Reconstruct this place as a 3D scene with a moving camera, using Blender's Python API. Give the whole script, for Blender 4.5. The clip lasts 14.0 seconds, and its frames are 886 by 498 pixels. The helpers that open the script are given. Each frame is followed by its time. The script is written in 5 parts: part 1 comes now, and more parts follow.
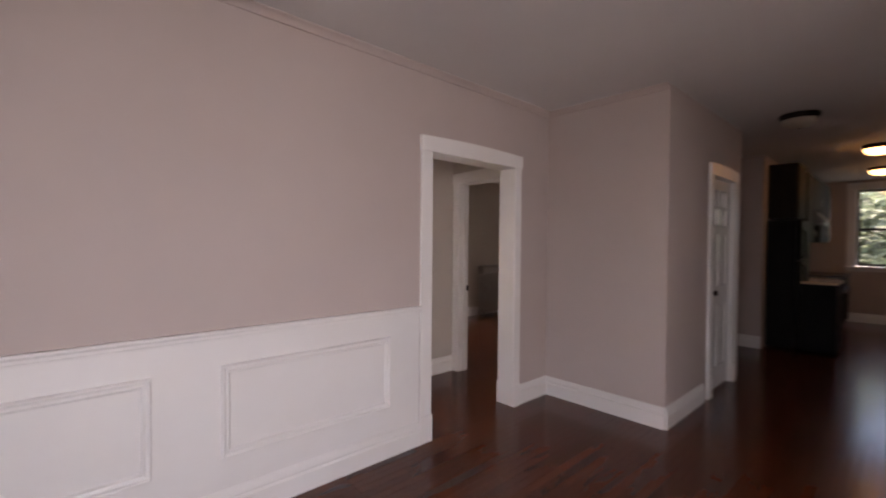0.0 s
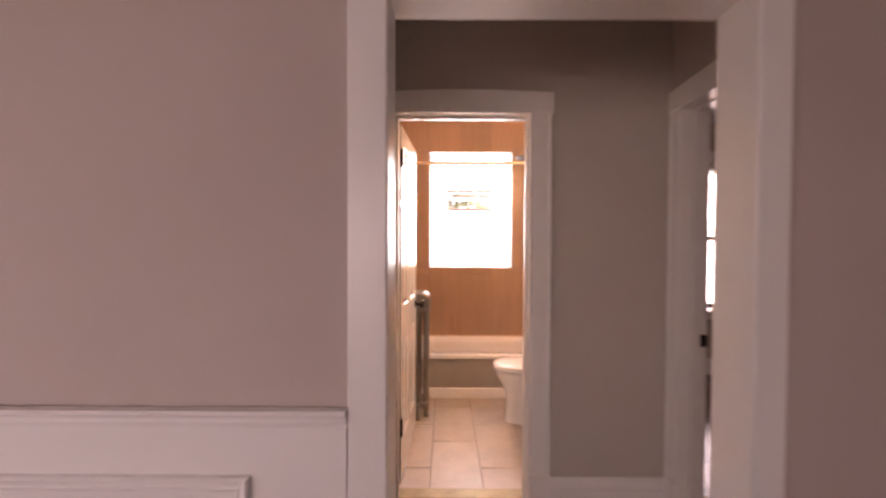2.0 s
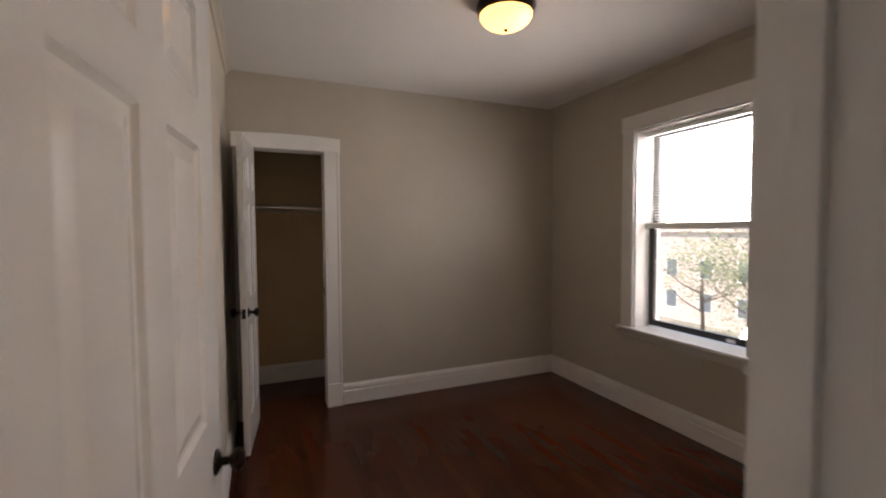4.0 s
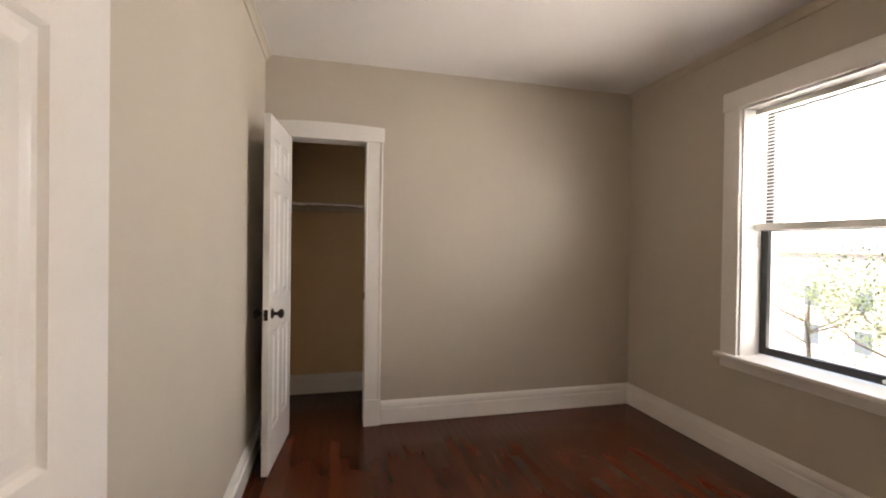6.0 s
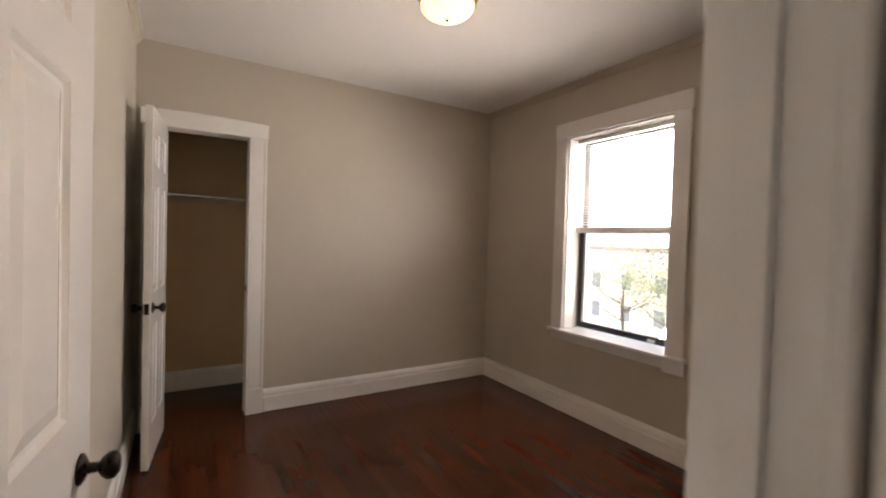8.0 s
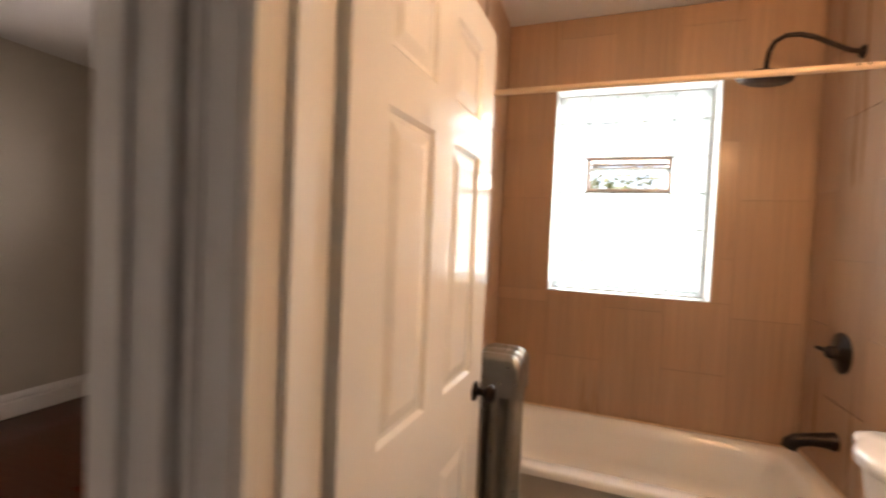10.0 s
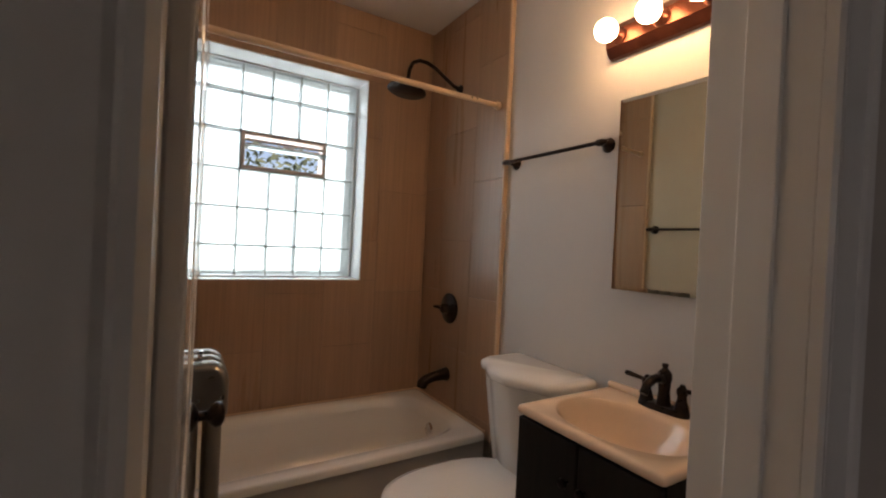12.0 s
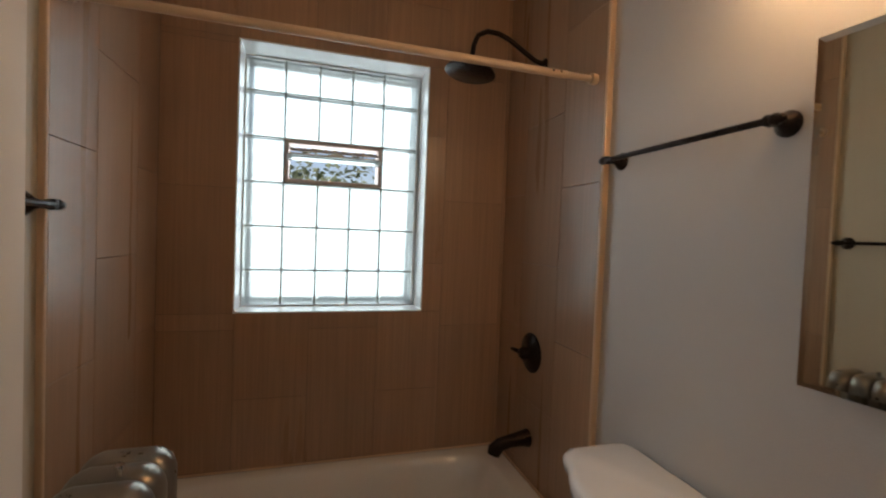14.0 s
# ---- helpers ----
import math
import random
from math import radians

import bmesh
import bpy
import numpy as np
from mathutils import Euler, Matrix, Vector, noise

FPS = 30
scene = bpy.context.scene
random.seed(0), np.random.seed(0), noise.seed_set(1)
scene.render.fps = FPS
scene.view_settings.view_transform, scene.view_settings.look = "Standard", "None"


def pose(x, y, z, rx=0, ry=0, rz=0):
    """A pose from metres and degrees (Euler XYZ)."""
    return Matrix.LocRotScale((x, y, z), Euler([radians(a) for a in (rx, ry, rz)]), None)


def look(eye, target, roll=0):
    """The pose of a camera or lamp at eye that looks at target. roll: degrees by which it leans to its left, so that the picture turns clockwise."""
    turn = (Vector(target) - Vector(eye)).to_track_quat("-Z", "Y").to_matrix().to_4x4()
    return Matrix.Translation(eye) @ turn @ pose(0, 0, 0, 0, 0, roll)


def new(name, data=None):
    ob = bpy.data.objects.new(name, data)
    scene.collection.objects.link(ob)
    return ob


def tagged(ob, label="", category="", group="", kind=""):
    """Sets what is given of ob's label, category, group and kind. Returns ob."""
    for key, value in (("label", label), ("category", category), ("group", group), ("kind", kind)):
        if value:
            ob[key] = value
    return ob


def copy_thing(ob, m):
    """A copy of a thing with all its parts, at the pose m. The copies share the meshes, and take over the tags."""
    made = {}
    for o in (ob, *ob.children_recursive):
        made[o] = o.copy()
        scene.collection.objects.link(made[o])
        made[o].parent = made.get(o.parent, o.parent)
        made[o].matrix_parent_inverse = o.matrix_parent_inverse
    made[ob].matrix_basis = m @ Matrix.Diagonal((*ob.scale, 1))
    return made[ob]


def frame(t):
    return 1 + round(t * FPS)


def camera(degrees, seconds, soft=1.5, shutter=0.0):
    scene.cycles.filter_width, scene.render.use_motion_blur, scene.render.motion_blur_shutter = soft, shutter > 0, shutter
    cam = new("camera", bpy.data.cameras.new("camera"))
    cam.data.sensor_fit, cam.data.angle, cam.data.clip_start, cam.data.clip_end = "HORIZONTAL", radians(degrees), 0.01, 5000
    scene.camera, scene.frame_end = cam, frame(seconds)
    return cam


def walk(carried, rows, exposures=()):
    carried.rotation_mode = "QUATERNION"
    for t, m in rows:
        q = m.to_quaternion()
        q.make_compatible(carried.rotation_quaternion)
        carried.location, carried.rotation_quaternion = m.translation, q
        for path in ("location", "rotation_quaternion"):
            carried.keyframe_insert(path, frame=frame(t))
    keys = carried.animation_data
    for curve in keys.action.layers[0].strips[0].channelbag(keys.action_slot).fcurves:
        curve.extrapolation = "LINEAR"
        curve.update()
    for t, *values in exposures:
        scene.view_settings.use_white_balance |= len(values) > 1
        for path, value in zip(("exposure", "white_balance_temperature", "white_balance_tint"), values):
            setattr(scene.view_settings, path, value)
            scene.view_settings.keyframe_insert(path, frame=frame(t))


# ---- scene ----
PATH = [
    (0, (-1.899, -2.277, 1.399), (-0.542, -0.809, 1.368), 0.5),
    (0.5, (-1.248, -2.185, 1.41), (-0.169, -0.501, 1.369), 0.4),
    (1, (-0.627, -1.932, 1.407), (0.186, -0.106, 1.346), 0.9),
    (1.5, (-0.132, -1.563, 1.418), (0.33, 0.381, 1.349), 0.8),
    (2, (0.254, -1.087, 1.392), (0.246, 0.913, 1.348), 0.2),
    (2.5, (0.489, -0.617, 1.373), (-0.074, 1.301, 1.314), 0.0),
    (3, (0.5, -0.082, 1.343), (-0.608, 1.582, 1.278), 0.1),
    (3.5, (0.369, 0.27, 1.367), (-1.203, 1.505, 1.298), -0.0),
    (4, (0.099, 0.546, 1.417), (-1.74, 1.327, 1.329), -0.3),
    (6.5, (-0.278, 0.816, 1.291), (-2.218, 1.298, 1.274), 0.8),
    (7, (-0.232, 0.748, 1.313), (-2.116, 1.419, 1.279), 0.9),
    (9.5, (0.368, 0.527, 1.358), (-0.767, 2.173, 1.311), 2.4),
    (10, (0.375, 0.725, 1.395), (-0.303, 2.606, 1.334), 2.5),
    (10.5, (0.305, 0.863, 1.394), (0.086, 2.851, 1.354), 2.8),
    (11, (0.194, 0.919, 1.424), (0.561, 2.885, 1.392), 3.1),
    (11.5, (0.08, 0.878, 1.402), (0.882, 2.71, 1.385), 3.1),
    (12, (0.009, 0.909, 1.329), (1.051, 2.616, 1.315), 2.8),
    (12.5, (0.104, 1.049, 1.323), (1.201, 2.721, 1.296), 2.6),
    (13, (0.222, 1.196, 1.355), (1.24, 2.917, 1.316), 2.5),
    (13.5, (0.334, 1.311, 1.412), (1.133, 3.143, 1.341), 2.0),
    (14, (0.42, 1.313, 1.473), (0.997, 3.227, 1.414), 2.2),
]
cam = camera(91.3, 14.0, soft=2.0, shutter=0.5)
walk(cam, [(t, look(eye, target, roll)) for t, eye, target, roll in PATH],
     exposures=[(0.0, 2.4, 7300, 29), (0.5, 2.3, 7600, 38), (1.0, 2.27, 7800, 42), (2.0, 2.12, 8600, 50), (2.5, 1.9, 8850, 51), (3.0, 1.8, 8100, 40), (3.5, 1.33, 7800, 29), (4.0, 1.55, 7100, 20), (6.3, 2.5, 7350, 17), (7.2, 2.5, 7350, 17),
                (9.3, 1.65, 7600, 24), (10.5, 1.35, 7800, 26), (11.5, 0.4, 7350, 24), (12.5, 0.0, 7050, 23), (14.0, -0.15, 6900, 19)])

# ---- world and large lights ----
world = bpy.data.worlds.new("world")
scene.world = world
world.use_nodes = True
wn = world.node_tree
sky = wn.nodes.new("ShaderNodeTexSky")
sky.sky_type, sky.sun_disc = "NISHITA", False
sky.sun_elevation, sky.sun_rotation = radians(63.8), radians(208)
wn.links.new(sky.outputs[0], wn.nodes["Background"].inputs[0])
wn.nodes["Background"].inputs[1].default_value = 0.15


def lamp(name, kind, energy, color, m, **settings):
    data = bpy.data.lights.new(name, kind)
    data.energy, data.color = energy, color
    for key, value in settings.items():
        setattr(data, key, value)
    ob = new(name, data)
    ob.matrix_world = m
    return ob


lamp("sun", "SUN", 3.6, (1, 0.95, 0.88), look((7, -13, 30), (0, 0, 0)), angle=radians(5))
# daylight through the windows
lamp("sky_light_bath", "AREA", 13, (0.86, 0.95, 1.0), look((0.52, 3.70, 1.70), (0.52, 0, 1.6)), shape="RECTANGLE", size=0.8, size_y=1.15)
lamp("sky_light_yard", "AREA", 4, (0.95, 0.97, 1.0), look((-0.45, 4.60, 1.95), (-2.9, 2.3, 1.0)), shape="RECTANGLE", size=2.0, size_y=2.8)
lamp("ground_light_bedroom", "AREA", 32, (1.0, 0.97, 0.92), look((-1.80, 4.45, 0.0), (-2.3, 1.6, 2.3)), shape="RECTANGLE", size=1.8, size_y=1.2)
lamp("sky_light_bedroom", "AREA", 8, (0.95, 0.97, 1.0), look((-1.97, 3.46, 1.79), (-1.97, 0, 1.5)), shape="RECTANGLE", size=0.76, size_y=0.70)
lamp("sky_light_south", "AREA", 3.7, (0.90, 0.92, 0.96), look((-1.60, -4.26, 1.30), (-0.8, 0.0, 0.7)), shape="RECTANGLE", size=1.9, size_y=1.4, spread=radians(110))
lamp("sky_light_living", "AREA", 1.2, (0.62, 0.82, 1.0), look((-3.26, -2.27, 1.45), (-1.2, -0.05, 0.4)), shape="RECTANGLE", size=0.95, size_y=1.4, spread=radians(105))
lamp("sky_light_room", "AREA", 6.5, (0.95, 0.97, 1.0), look((3.0, 3.65, 1.40), (3.0, 0, 1.1)), shape="RECTANGLE", size=0.8, size_y=1.4)


# ---- materials ----
def material(name, color, rough=0.5, metal=0.0, vary=0.08, scale=3.0, fine=0.0, fine_scale=150.0, stretch=(1, 1, 1), pieces=0.0,
             coat=0.0, transmission=0.0, emission=0.0, glow=None, rough_vary=0.0, grain=0.0, grain_stretch=(1, 1, 1), ior=1.45):
    m = bpy.data.materials.new(name)
    m.use_nodes = True
    nt = m.node_tree
    n, l = nt.nodes, nt.links
    b = n["Principled BSDF"]
    b.inputs["Base Color"].default_value = (*color, 1)
    b.inputs["Roughness"].default_value = rough
    b.inputs["Metallic"].default_value = metal
    b.inputs["Coat Weight"].default_value = coat
    b.inputs["Coat Roughness"].default_value = 0.12
    b.inputs["Transmission Weight"].default_value = transmission
    b.inputs["IOR"].default_value = ior
    if emission:
        b.inputs["Emission Color"].default_value = (*(glow or color), 1)
        b.inputs["Emission Strength"].default_value = emission
    geo = n.new("ShaderNodeNewGeometry")

    def noise_of(size, factor, detail=4):
        mapping = n.new("ShaderNodeVectorMath")
        mapping.operation = "MULTIPLY"
        mapping.inputs[1].default_value = [size * f for f in factor]
        l.new(geo.outputs["Position"], mapping.inputs[0])
        tex = n.new("ShaderNodeTexNoise")
        tex.inputs["Scale"].default_value = 1.0
        tex.inputs["Detail"].default_value = detail
        l.new(mapping.outputs[0], tex.inputs["Vector"])
        return tex.outputs["Fac"]

    def scaled(socket, low, high):
        r = n.new("ShaderNodeMapRange")
        r.inputs["From Min"].default_value, r.inputs["From Max"].default_value = 0.3, 0.7
        r.inputs["To Min"].default_value, r.inputs["To Max"].default_value = low, high
        l.new(socket, r.inputs["Value"])
        return r.outputs[0]

    def times(a, c):
        k = n.new("ShaderNodeMath")
        k.operation = "MULTIPLY"
        l.new(a, k.inputs[0]), l.new(c, k.inputs[1])
        return k.outputs[0]

    tone = None
    if vary:
        tone = scaled(noise_of(scale, stretch), 1 - vary, 1 + vary)
    if grain:
        g = scaled(noise_of(1.0, grain_stretch, 6), 1 - grain, 1 + grain)
        tone = times(tone, g) if tone else g
    if pieces:
        info = n.new("ShaderNodeObjectInfo")
        add = n.new("ShaderNodeMath")
        add.operation = "ADD"
        l.new(info.outputs["Random"], add.inputs[0]), l.new(geo.outputs["Random Per Island"], add.inputs[1])
        fr = n.new("ShaderNodeMath")
        fr.operation = "FRACT"
        l.new(add.outputs[0], fr.inputs[0])
        r = n.new("ShaderNodeMapRange")
        r.inputs["To Min"].default_value, r.inputs["To Max"].default_value = 1 - pieces, 1 + pieces
        l.new(fr.outputs[0], r.inputs["Value"])
        tone = times(tone, r.outputs[0]) if tone else r.outputs[0]
    if tone:
        mul = n.new("ShaderNodeVectorMath")
        mul.operation = "SCALE"
        mul.inputs[0].default_value = color
        l.new(tone, mul.inputs["Scale"])
        l.new(mul.outputs[0], b.inputs["Base Color"])
    if rough_vary:
        l.new(scaled(noise_of(scale * 4, stretch), rough - rough_vary, rough + rough_vary), b.inputs["Roughness"])
    if fine:
        bump = n.new("ShaderNodeBump")
        bump.inputs["Strength"].default_value = fine
        bump.inputs["Distance"].default_value = 0.002
        l.new(noise_of(fine_scale, stretch, 3), bump.inputs["Height"])
        l.new(bump.outputs[0], b.inputs["Normal"])
    return m


M_WALL = material("greige_wall_paint", (0.52, 0.47, 0.39), 0.8, ior=1.35, vary=0.05, scale=1.1, fine=0.25, fine_scale=220)
M_LIVING = material("warm_greige_wall_paint", (0.52, 0.44, 0.40), 0.8, vary=0.05, scale=0.9, fine=0.3, fine_scale=220, ior=1.35)
M_HALL = material("grey_greige_hall_paint", (0.52, 0.468, 0.415), 0.8, vary=0.05, scale=0.9, fine=0.3, fine_scale=220, ior=1.35)
M_CLOSET = material("tan_closet_paint", (0.68, 0.50, 0.30), 0.8, vary=0.06, scale=1.3, fine=0.3, fine_scale=200)
M_BATHWALL = material("pale_grey_wall_paint", (0.60, 0.575, 0.545), 0.6, vary=0.03, scale=1.5, fine=0.25, fine_scale=220)
# darker and tanner than M_BATHWALL, for the bathroom's west wall only
M_BATHWEST = material("tan_grey_west_wall", (0.52, 0.46, 0.36), 0.6, vary=0.04, scale=1.5, fine=0.25, fine_scale=220)
M_CEIL = material("ceiling_paint", (0.72, 0.70, 0.68), 0.7, vary=0.04, scale=1.1, fine=0.3, fine_scale=120)
M_TRIM = material("white_trim_paint", (0.80, 0.78, 0.74), 0.30, vary=0.015, scale=4, fine=0.02, fine_scale=60, rough_vary=0.02)
M_DOOR = material("white_door_paint", (0.80, 0.78, 0.74), 0.10, vary=0.03, scale=3, fine=0.05, fine_scale=40, rough_vary=0.03)
M_FLOOR = material("dark_oak_strip", (0.086, 0.022, 0.0095), 0.19, ior=1.46, vary=0.16, scale=1.6, stretch=(0.6, 1.6, 1), pieces=0.17,
                   rough_vary=0.02, grain=0.05, grain_stretch=(5, 40, 1))
M_SUB = material("floor_seam", (0.012, 0.006, 0.004), 0.8, vary=0.1)
M_TILE = material("brown_striated_tile", (0.40, 0.248, 0.152), 0.34, ior=1.52, rough_vary=0.08, coat=0.10, vary=0.08, scale=3, pieces=0.07, grain=0.13, grain_stretch=(170, 170, 2.2), fine=0.08, fine_scale=120,
                  stretch=(1, 1, 0.05))
M_GROUT = material("grout", (0.20, 0.145, 0.105), 0.9, vary=0.1, scale=20)
M_FTILE = material("beige_floor_tile", (0.58, 0.50, 0.42), 0.3, vary=0.07, scale=8, pieces=0.05, grain=0.05, grain_stretch=(12, 12, 1), fine=0.06)
M_FGROUT = material("floor_grout", (0.33, 0.27, 0.22), 0.9, vary=0.1, scale=20)
M_ENAMEL = material("white_enamel", (0.82, 0.80, 0.76), 0.12, vary=0.02, coat=0.5)
M_CHINA = material("white_vitreous_china", (0.86, 0.85, 0.83), 0.08, vary=0.015, coat=0.6)
M_BRONZE = material("oil_rubbed_bronze", (0.028, 0.020, 0.017), 0.32, metal=0.85, vary=0.25, scale=25, rough_vary=0.08)
M_COPPER = material("brushed_copper_bronze", (0.16, 0.055, 0.035), 0.3, metal=0.9, vary=0.2, scale=18)
M_CHROME = material("chrome", (0.75, 0.75, 0.76), 0.12, metal=1.0, vary=0.05, scale=30)
M_MIRROR = material("mirror_silver", (0.76, 0.77, 0.70), 0.012, metal=1.0, vary=0)
M_SILVER = material("aluminium_radiator_paint", (0.32, 0.29, 0.25), 0.30, metal=0.85, vary=0.1, scale=9, fine=0.02, fine_scale=40, rough_vary=0.03)
M_GLASS = material("clear_glass", (1, 1, 1), 0.0, vary=0, transmission=1.0)
M_BLOCK = material("glass_block", (0.43, 0.52, 0.52), 0.32, vary=0.10, scale=60, transmission=1.0, fine=0.8, fine_scale=90)
M_MORTAR = material("block_mortar", (0.36, 0.41, 0.39), 0.7, vary=0.15, scale=30)
M_SASH = material("black_sash", (0.02, 0.02, 0.022), 0.35, vary=0.15, scale=10)
M_BLIND = material("white_blind", (0.80, 0.79, 0.77), 0.45, vary=0.03)
M_BLACK = material("black_appliance", (0.005, 0.005, 0.005), 0.5, vary=0.15, scale=6, ior=1.25)
M_ESPRESSO = material("espresso_cabinet", (0.010, 0.007, 0.005), 0.6, ior=1.3, vary=0.2, scale=6, grain=0.2, grain_stretch=(60, 60, 4))
M_MARBLE = material("cream_cultured_marble", (0.76, 0.57, 0.41), 0.14, vary=0.05, scale=9, coat=0.5)
M_VINYL = material("brown_vent_frame", (0.58, 0.51, 0.46), 0.45, vary=0.1, scale=12)
M_REVEAL = material("pale_glazed_reveal_tile", (0.82, 0.85, 0.85), 0.12, vary=0.06, scale=7, fine=0.06)
M_CREAM = material("cream_edge_trim", (0.66, 0.47, 0.31), 0.35, vary=0.05, scale=10)
M_BOWL = material("lit_alabaster_bowl", (0.9, 0.8, 0.6), 0.3, vary=0.05, scale=18, emission=1.1, glow=(1.0, 0.53, 0.15))
M_BOWL_BRIGHT = material("brightly_lit_alabaster_bowl", (0.9, 0.8, 0.6), 0.3, vary=0.05, scale=18, emission=1.8, glow=(1.0, 0.50, 0.17))
M_BULB = material("lit_globe_bulb", (1, 0.9, 0.7), 0.3, vary=0, emission=33.0, glow=(1.0, 0.66, 0.34))
M_BOWL_OFF = material("unlit_alabaster_bowl", (0.55, 0.48, 0.38), 0.3, vary=0.1, scale=18)
M_PLATE = material("white_plastic", (0.78, 0.77, 0.74), 0.35, vary=0.02)
M_BRASS = material("worn_threshold", (0.42, 0.32, 0.17), 0.4, metal=0.3, vary=0.2, scale=12)
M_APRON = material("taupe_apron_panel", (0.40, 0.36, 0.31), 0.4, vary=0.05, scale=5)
M_LEAF = material("foliage", (0.15, 0.185, 0.09), 0.5, vary=0.4, scale=1.5, pieces=0.4)
M_BARK = material("bark", (0.12, 0.09, 0.07), 0.9, vary=0.3, scale=9, fine=0.8, fine_scale=30)
M_GRASS = material("lawn_ground", (0.15, 0.15, 0.12), 0.9, vary=0.35, scale=0.4)
M_BRICK = material("pale_brick_facade", (0.55, 0.46, 0.40), 0.85, vary=0.15, scale=2, grain=0.1, grain_stretch=(4, 4, 12))
M_PANE = material("dark_window_glass", (0.15, 0.17, 0.19), 0.08, vary=0.1)
M_ROOF = material("flat_roof", (0.10, 0.09, 0.09), 0.9, vary=0.2)
M_GRANITE = material("dark_counter", (0.05, 0.045, 0.04), 0.2, vary=0.3, scale=40)


# ---- mesh helpers ----
def box(bm, x0, x1, y0, y1, z0, z1, bevel=0.0, seg=2):
    r = bmesh.ops.create_cube(bm, size=1, matrix=Matrix.LocRotScale(((x0 + x1) / 2, (y0 + y1) / 2, (z0 + z1) / 2), None, (abs(x1 - x0), abs(y1 - y0), abs(z1 - z0))))
    if bevel:
        edges = list({e for v in r["verts"] for e in v.link_edges})
        bmesh.ops.bevel(bm, geom=edges, offset=bevel, segments=seg, affect="EDGES", profile=0.5)
    return bm


def boxes(*items, bevel=0.0):
    bm = bmesh.new()
    for it in items:
        box(bm, *it, bevel=bevel)
    return bm


def finish(name, bm, mat, smooth=0):
    bmesh.ops.recalc_face_normals(bm, faces=bm.faces)
    me = bpy.data.meshes.new(name)
    bm.to_mesh(me)
    bm.free()
    me.materials.append(mat)
    if smooth:
        me.shade_smooth()
        if smooth < 180:
            me.set_sharp_from_angle(angle=radians(smooth))
    return me


def part(name, bm, mat, parent=None, label="", smooth=0):
    ob = new(name, finish(name, bm, mat, smooth))
    if parent:
        ob.parent = parent
    if label:
        ob["label"] = label
    return ob


def structure(name, bm, mat, label, category="", smooth=0):
    return tagged(part(name, bm, mat, None, "", smooth), label, category or name.split("_")[0], "", "structure")


def thing(name, label, category, at=None, group=""):
    ob = new(name)
    ob.empty_display_size = 0.1
    if at is not None:
        ob.matrix_world = at if isinstance(at, Matrix) else Matrix.Translation(at)
    return tagged(ob, label, category, group)


def sweep(bm, profile, start, end, out, up=(0, 0, 1)):
    """A moulding: profile points (along out, along up), drawn from start to end."""
    a, b, o, u = Vector(start), Vector(end), Vector(out), Vector(up)
    ra = [bm.verts.new(a + o * p + u * q) for p, q in profile]
    rb = [bm.verts.new(b + o * p + u * q) for p, q in profile]
    k = len(profile)
    for i in range(k):
        j = (i + 1) % k
        bm.faces.new((ra[i], ra[j], rb[j], rb[i]))
    bm.faces.new(ra), bm.faces.new(list(reversed(rb)))
    return bm


def lathe(bm, profile, m=Matrix(), seg=24):
    """Turns (radius, height) points about the z axis of m."""
    rings = []
    for r, z in profile:
        if r < 1e-5:
            rings.append([bm.verts.new(m @ Vector((0, 0, z)))])
        else:
            rings.append([bm.verts.new(m @ Vector((r * math.cos(2 * math.pi * i / seg), r * math.sin(2 * math.pi * i / seg), z))) for i in range(seg)])
    for a, b in zip(rings, rings[1:]):
        for i in range(seg):
            j = (i + 1) % seg
            f = [a[i % len(a)], a[j % len(a)], b[j % len(b)], b[i % len(b)]]
            f = list(dict.fromkeys(f))
            if len(f) > 2:
                bm.faces.new(f)
    for ring, flip in ((rings[0], True), (rings[-1], False)):
        if len(ring) > 2:
            bm.faces.new(list(reversed(ring)) if flip else ring)
    return bm


def tube(bm, points, radius, seg=12):
    """A round tube along points; radius is one number or one for each point."""
    pts = [Vector(p) for p in points]
    rad = radius if isinstance(radius, (list, tuple)) else [radius] * len(pts)
    side = None
    rings = []
    for i, p in enumerate(pts):
        d = (pts[min(i + 1, len(pts) - 1)] - pts[max(i - 1, 0)]).normalized()
        if side is None:
            side = d.orthogonal().normalized()
        side = (side - d * side.dot(d)).normalized()
        o = d.cross(side)
        rings.append([bm.verts.new(p + (side * math.cos(2 * math.pi * k / seg) + o * math.sin(2 * math.pi * k / seg)) * rad[i]) for k in range(seg)])
    for a, b in zip(rings, rings[1:]):
        for k in range(seg):
            bm.faces.new((a[k], a[(k + 1) % seg], b[(k + 1) % seg], b[k]))
    bm.faces.new(list(reversed(rings[0]))), bm.faces.new(rings[-1])
    return bm


def loft(bm, rings, cap_start=True, cap_end=True):
    vs = [[bm.verts.new(p) for p in r] for r in rings]
    k = len(vs[0])
    for a, b in zip(vs, vs[1:]):
        for i in range(k):
            bm.faces.new((a[i], a[(i + 1) % k], b[(i + 1) % k], b[i]))
    if cap_start:
        bm.faces.new(list(reversed(vs[0])))
    if cap_end:
        bm.faces.new(vs[-1])
    return bm


